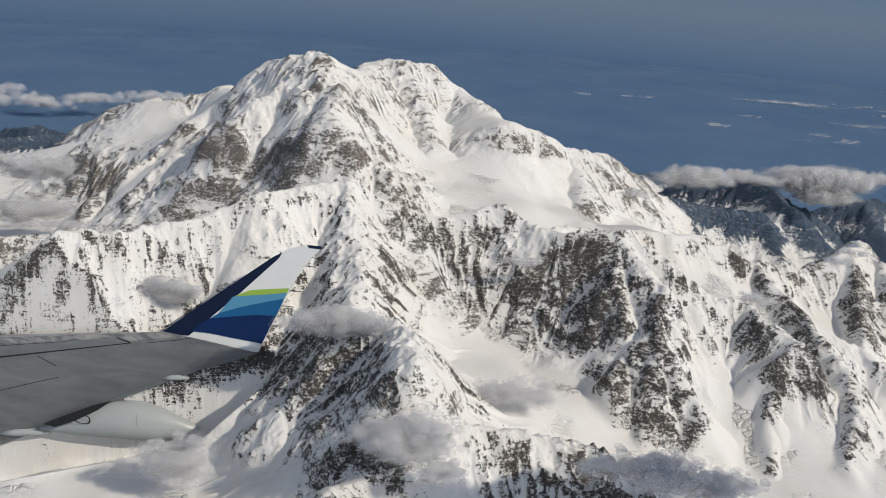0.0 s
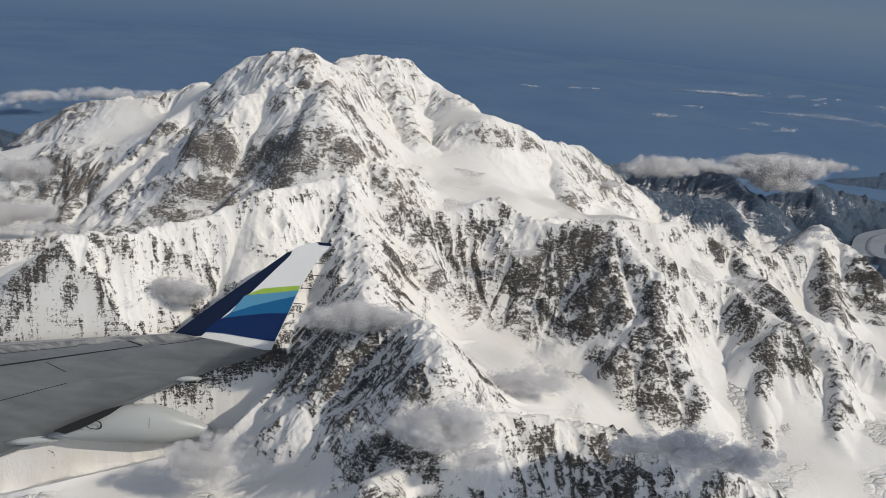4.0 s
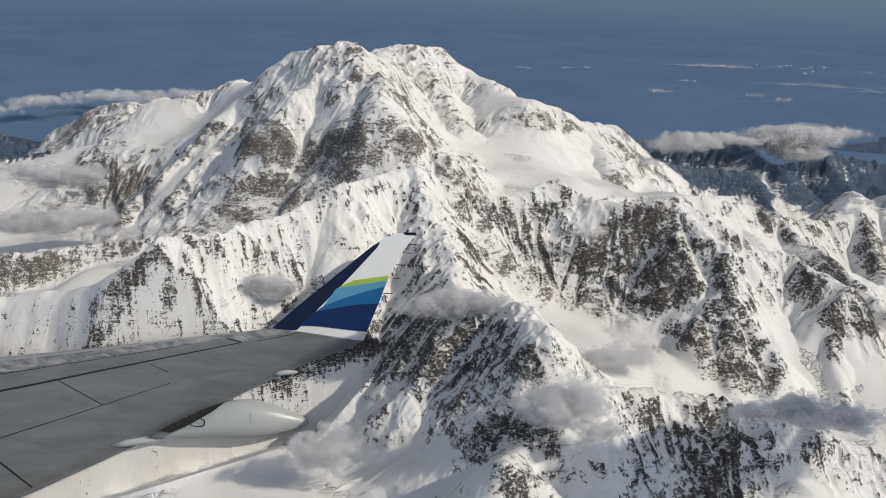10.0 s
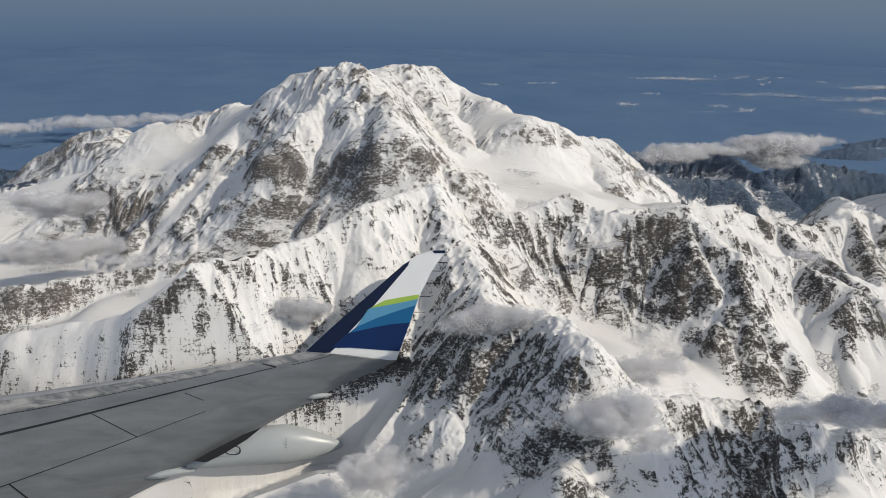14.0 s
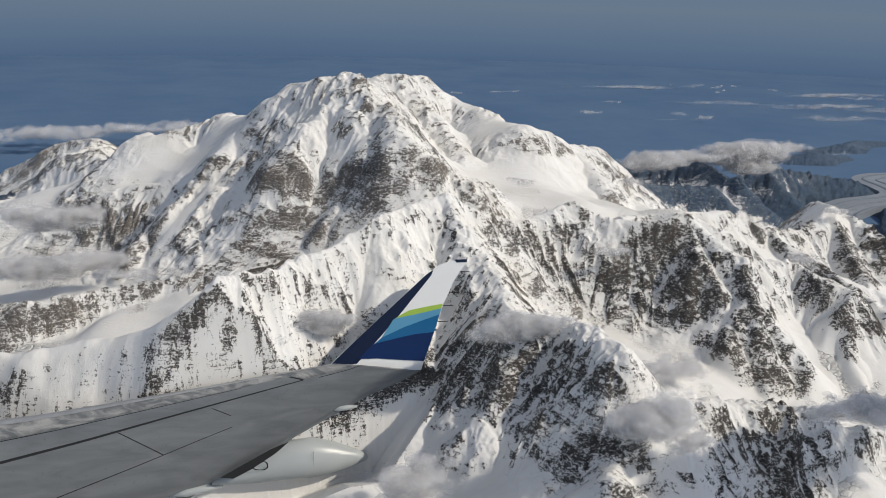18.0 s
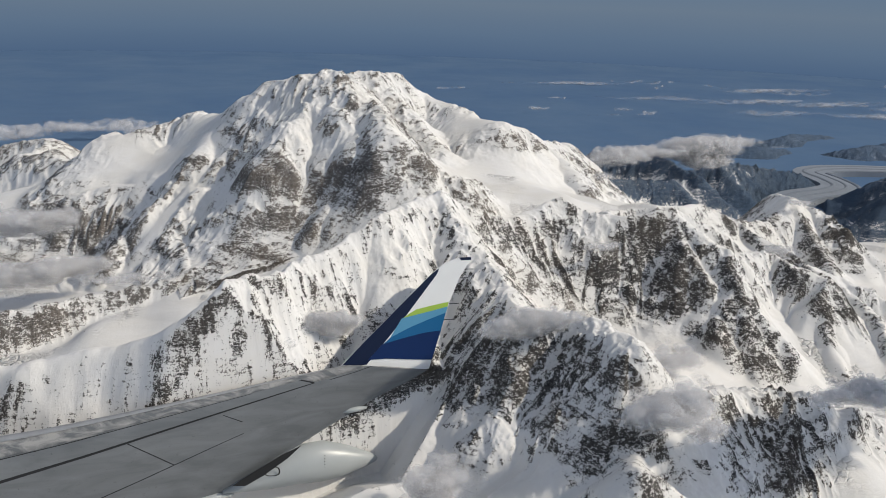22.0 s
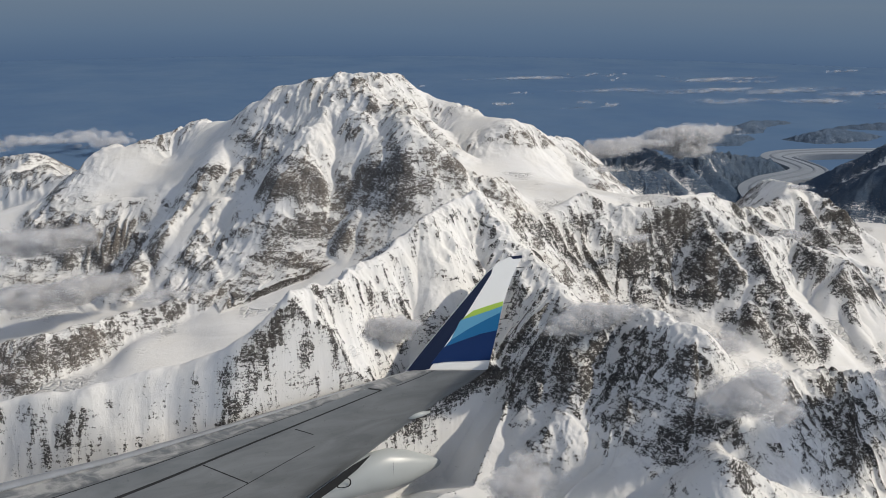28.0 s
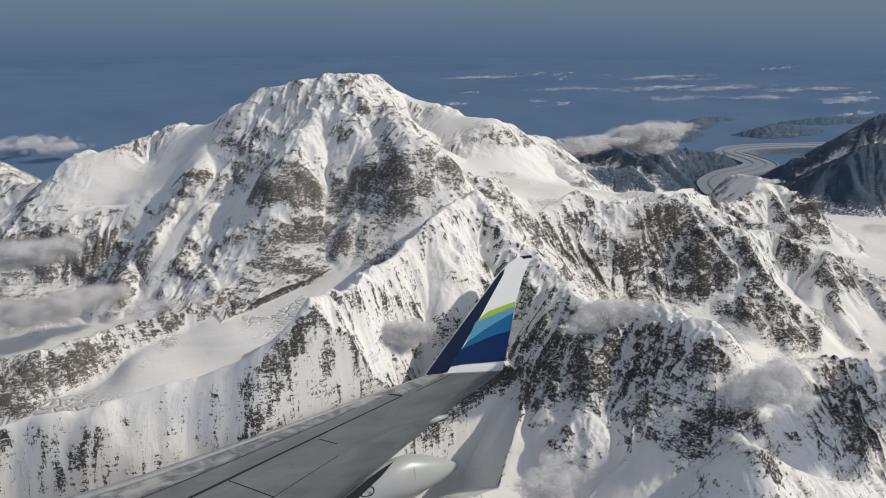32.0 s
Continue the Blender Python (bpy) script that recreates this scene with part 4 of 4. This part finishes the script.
for i in range(7):
    v = 782 + i * 4.8
    bm = bmesh.new()
    bmesh.ops.create_cone(bm, cap_ends=True, segments=8, radius1=0.26, radius2=0.2, depth=0.3, matrix=Matrix.Translation(wing_point(503, v) + Vector((0, -(24.0 * math.sqrt(1 - ((v - 796) / 35) ** 2) + 0.2) * U, 0))) @ Matrix.Rotation(radians(90), 4, "X"))
    part("rivet", bm, MAT_SEAM_AND_SHADE, pod)
fairing("flap_track_fairing", [(536, 712, 2, 3), (548, 709, 5, 6), (560, 707, 5, 6), (578, 705, 2, 2)], MAT_PALE, "small pale flap track fairing")
fairing("flap_track_fairing", [(270, 858, 3, 6), (295, 852, 7, 10), (325, 846, 7, 8), (352, 842, 3, 3)], MAT_PALE, "small pale flap track fairing")

# ---- clouds ----


def cloud_material(name, alpha, scale):
    m, nt, bsdf = material(name)
    pos = node(nt, "ShaderNodeNewGeometry").outputs["Position"]
    n = noise_tex(nt, scale, 3.5, 0.52, pos, 0.5)
    core = node(nt, "ShaderNodeAttribute", attribute_name="core").outputs["Fac"]
    rag = calc(nt, "ADD", calc(nt, "MULTIPLY", core, 1.5), calc(nt, "MULTIPLY", calc(nt, "SUBTRACT", n, 0.62), 3.6))
    fac = calc(nt, "MULTIPLY", ramp(nt, rag, [(0.0, (0, 0, 0)), (1.0, (1, 1, 1))]), alpha)
    d = node(nt, "ShaderNodeBsdfDiffuse", {0: (0.86, 0.86, 0.87, 1)})
    t = node(nt, "ShaderNodeBsdfTranslucent", {0: (0.86, 0.86, 0.87, 1)})
    body = node(nt, "ShaderNodeMixShader", {0: 0.45})
    nt.links.new(d.outputs[0], body.inputs[1])
    nt.links.new(t.outputs[0], body.inputs[2])
    clear = node(nt, "ShaderNodeBsdfTransparent")
    out = node(nt, "ShaderNodeMixShader", {0: fac})
    nt.links.new(clear.outputs[0], out.inputs[1])
    nt.links.new(body.outputs[0], out.inputs[2])
    nt.links.new(out.outputs[0], nt.nodes["Material Output"].inputs[0])
    return m


MAT_CLOUD = cloud_material("cumulus_vapour", 0.27, 0.045)
MAT_DENSE = cloud_material("dense_cloud_vapour", 0.8, 0.045)
MAT_MIST = cloud_material("thin_mist", 0.15, 0.045)
MAT_FARCLOUD = cloud_material("far_cloud_vapour", 0.22, 0.03)
MAT_STREAK = cloud_material("thin_far_haze_cloud", 0.115, 0.010)
PUFF = bmesh.new()
bmesh.ops.create_icosphere(PUFF, subdivisions=2, radius=1.0)
PUFF_V = np.array([v.co[:] for v in PUFF.verts])
PUFF_F = np.array([[v.index for v in f.verts] for f in PUFF.faces])
PUFF.free()


def cloud(x, y, z, sx, sy, sz, count, seed, mat=None, label="white fair-weather cloud drifting against the slopes", size=0.42):
    """Many overlapping thin puffs, thicker in the middle, that fade out towards the rim."""
    rng = np.random.RandomState(seed)
    verts, faces, cores = [], [], []
    lobes = rng.uniform(-1, 1, size=(7, 3)) * (0.68, 0.5, 0.36)
    count = count if mat in (MAT_FARCLOUD, MAT_DENSE) else int(count * 4.0)
    for i in range(count):
        lobe = lobes[i % len(lobes)]
        q = lobe + np.clip(rng.normal(size=3), -1.7, 1.7) * (0.24, 0.26, 0.2)
        fall = max(0.3, 1.0 - 0.7 * np.linalg.norm(q))
        rad = size * 0.72 * math.sqrt(sx * sz) * rng.uniform(0.4, 1.2) * fall * np.array([1.15, 1.0, 0.72])
        bump = 1.0 + 0.34 * perlin(PUFF_V[:, 0] * 1.7 + i * 3.1, PUFF_V[:, 1] * 1.7 + PUFF_V[:, 2] * 1.3 + seed, 90) + 0.10 * perlin(PUFF_V[:, 0] * 4 + i, PUFF_V[:, 2] * 4 + seed, 91)
        local = PUFF_V * bump[:, None] * rad + q * (sx, sy, sz)
        verts.append(local + (x, y, z))
        cores.append(np.clip(1.35 - np.linalg.norm(local / (sx, sy, sz), axis=1), 0.04, 1.0))
        faces.append(PUFF_F + i * len(PUFF_V))
        if i:
            faces.append(np.array([[i * len(PUFF_V), i * len(PUFF_V) + 1, (i - 1) * len(PUFF_V)]]))
    ob = mesh_object("cloud", np.concatenate(verts), np.concatenate(faces), mat or MAT_CLOUD, True)
    ob.data.attributes.new("core", "FLOAT", "POINT").data.foreach_set("value", np.concatenate(cores).astype(np.float32))
    return tagged(ob, label, "cloud", "clouds")


cloud(457, 846, 182, 84, 46, 25, 190, 1, label="large white cumulus cloud over dark far mountains")
cloud(452, 830, 168, 46, 28, 16, 90, 2, label="white cumulus cloud over dark far mountains")
cloud(350, 800, 190, 46, 26, 10, 50, 31, label="white cumulus cloud over dark far mountains")
cloud(282, 778, 190, 60, 28, 15, 100, 3, label="white cumulus cloud over dark far mountains")
cloud(520, 856, 186, 46, 24, 10, 40, 30, label="small white cloud over dark far mountains")
cloud(-6, 262, 188, 28, 16, 17, 70, 4, label="ragged grey-white cloud beside a rocky spur")
cloud(12, 252, 179, 14, 10, 8, 28, 5, label="ragged grey-white cloud beside a rocky spur")
cloud(-42, 338, 200, 32, 13, 13, 70, 6)
cloud(-18, 330, 205, 12, 8, 5, 20, 7, MAT_MIST)
cloud(-300, 520, 185, 66, 20, 11, 90, 8)
cloud(-240, 488, 188, 36, 10, 5, 30, 9, MAT_MIST)
cloud(-312, 575, 203, 44, 20, 17, 80, 10)
cloud(-135, 378, 194, 24, 7, 13, 50, 11)
cloud(-172, 368, 186, 20, 5, 10, 40, 12)
cloud(92, 247, 189, 32, 17, 9, 56, 13, label="flat grey-white cloud floating over a shaded slope")
cloud(122, 246, 184, 26, 13, 8, 40, 14, label="flat grey-white cloud floating over a shaded slope")
cloud(-102, 290, 150, 24, 13, 17, 50, 15)
cloud(322, 532, 196, 18, 12, 4, 26, 16)
cloud(62, 432, 205, 22, 10, 5, 26, 17, MAT_MIST)
cloud(212, 432, 190, 20, 10, 7, 26, 18, MAT_MIST)
cloud(55, 340, 167, 38, 17, 9, 46, 19, MAT_MIST)
cloud(176, 640, 200, 34, 16, 6, 30, 20, MAT_MIST)
# clouds added out of sight, towards the sun, to shade the lower slopes
cloud(245, 161, 311, 52, 30, 14, 44, 21, MAT_DENSE, "unseen grey-white cloud added to shade the lower slopes", 1.25)
cloud(280, 176, 306, 48, 34, 12, 44, 23, MAT_DENSE, "unseen grey-white cloud added to shade the lower slopes", 1.25)
cloud(214, 156, 316, 40, 26, 12, 44, 22, MAT_DENSE, "unseen grey-white cloud added to shade the lower slopes", 1.25)
# the far banks and streaks over the lowland
far_rng = random.Random(5)
for k in range(14):
    cloud(-820 + 42 * k + far_rng.uniform(-15, 15), 1400 + 14 * k + far_rng.uniform(-60, 60), 108 + far_rng.uniform(-6, 8), far_rng.uniform(60, 100), 50, far_rng.uniform(10, 17), 60, 40 + k, MAT_FARCLOUD, "low far bank of white clouds", 0.5)
for x, y, sx, sy, sz in ((880, 1700, 170, 9, 1.2), (690, 1830, 50, 24, 6), (930, 1790, 34, 20, 8), (960, 1720, 44, 22, 7), (430, 2246, 50, 30, 5), (604, 2291, 90, 40, 5), (856, 2027, 44, 26, 5),
                         (1740, 2100, 60, 40, 6), (1840, 2090, 130, 50, 6), (1680, 1440, 70, 16, 3), (1860, 1700, 110, 40, 6), (1980, 1560, 110, 30, 5), (1500, 1260, 60, 24, 7), (1580, 1270, 50, 24, 8), (2500, 2300, 160, 50, 6)):
    cloud(x, y, 92, sx, sy, sz, 18, int(x), MAT_FARCLOUD, "small far cloud over the hazy plain", 0.5)
for x, y, sx, sz in ((1250, 2050, 240, 5), (1500, 1980, 300, 6), (1750, 1900, 320, 7), (2000, 1750, 260, 7), (1400, 1750, 180, 5), (1900, 1500, 200, 8), (1650, 1650, 160, 5), (1100, 2500, 260, 6), (1850, 2250, 300, 7)):
    cloud(x, y, 84, sx, 90, sz * 0.45, 60, int(x + y), MAT_STREAK, "thin hazy cloud streak over the far plain", 0.55)
for k in range(10):
    cloud(1430 + far_rng.uniform(-130, 190), 2330 + far_rng.uniform(-120, 160), 94, far_rng.uniform(20, 46), 24, 6, 10, 80 + k, MAT_FARCLOUD, "broken far cloud over the hazy plain", 0.5)
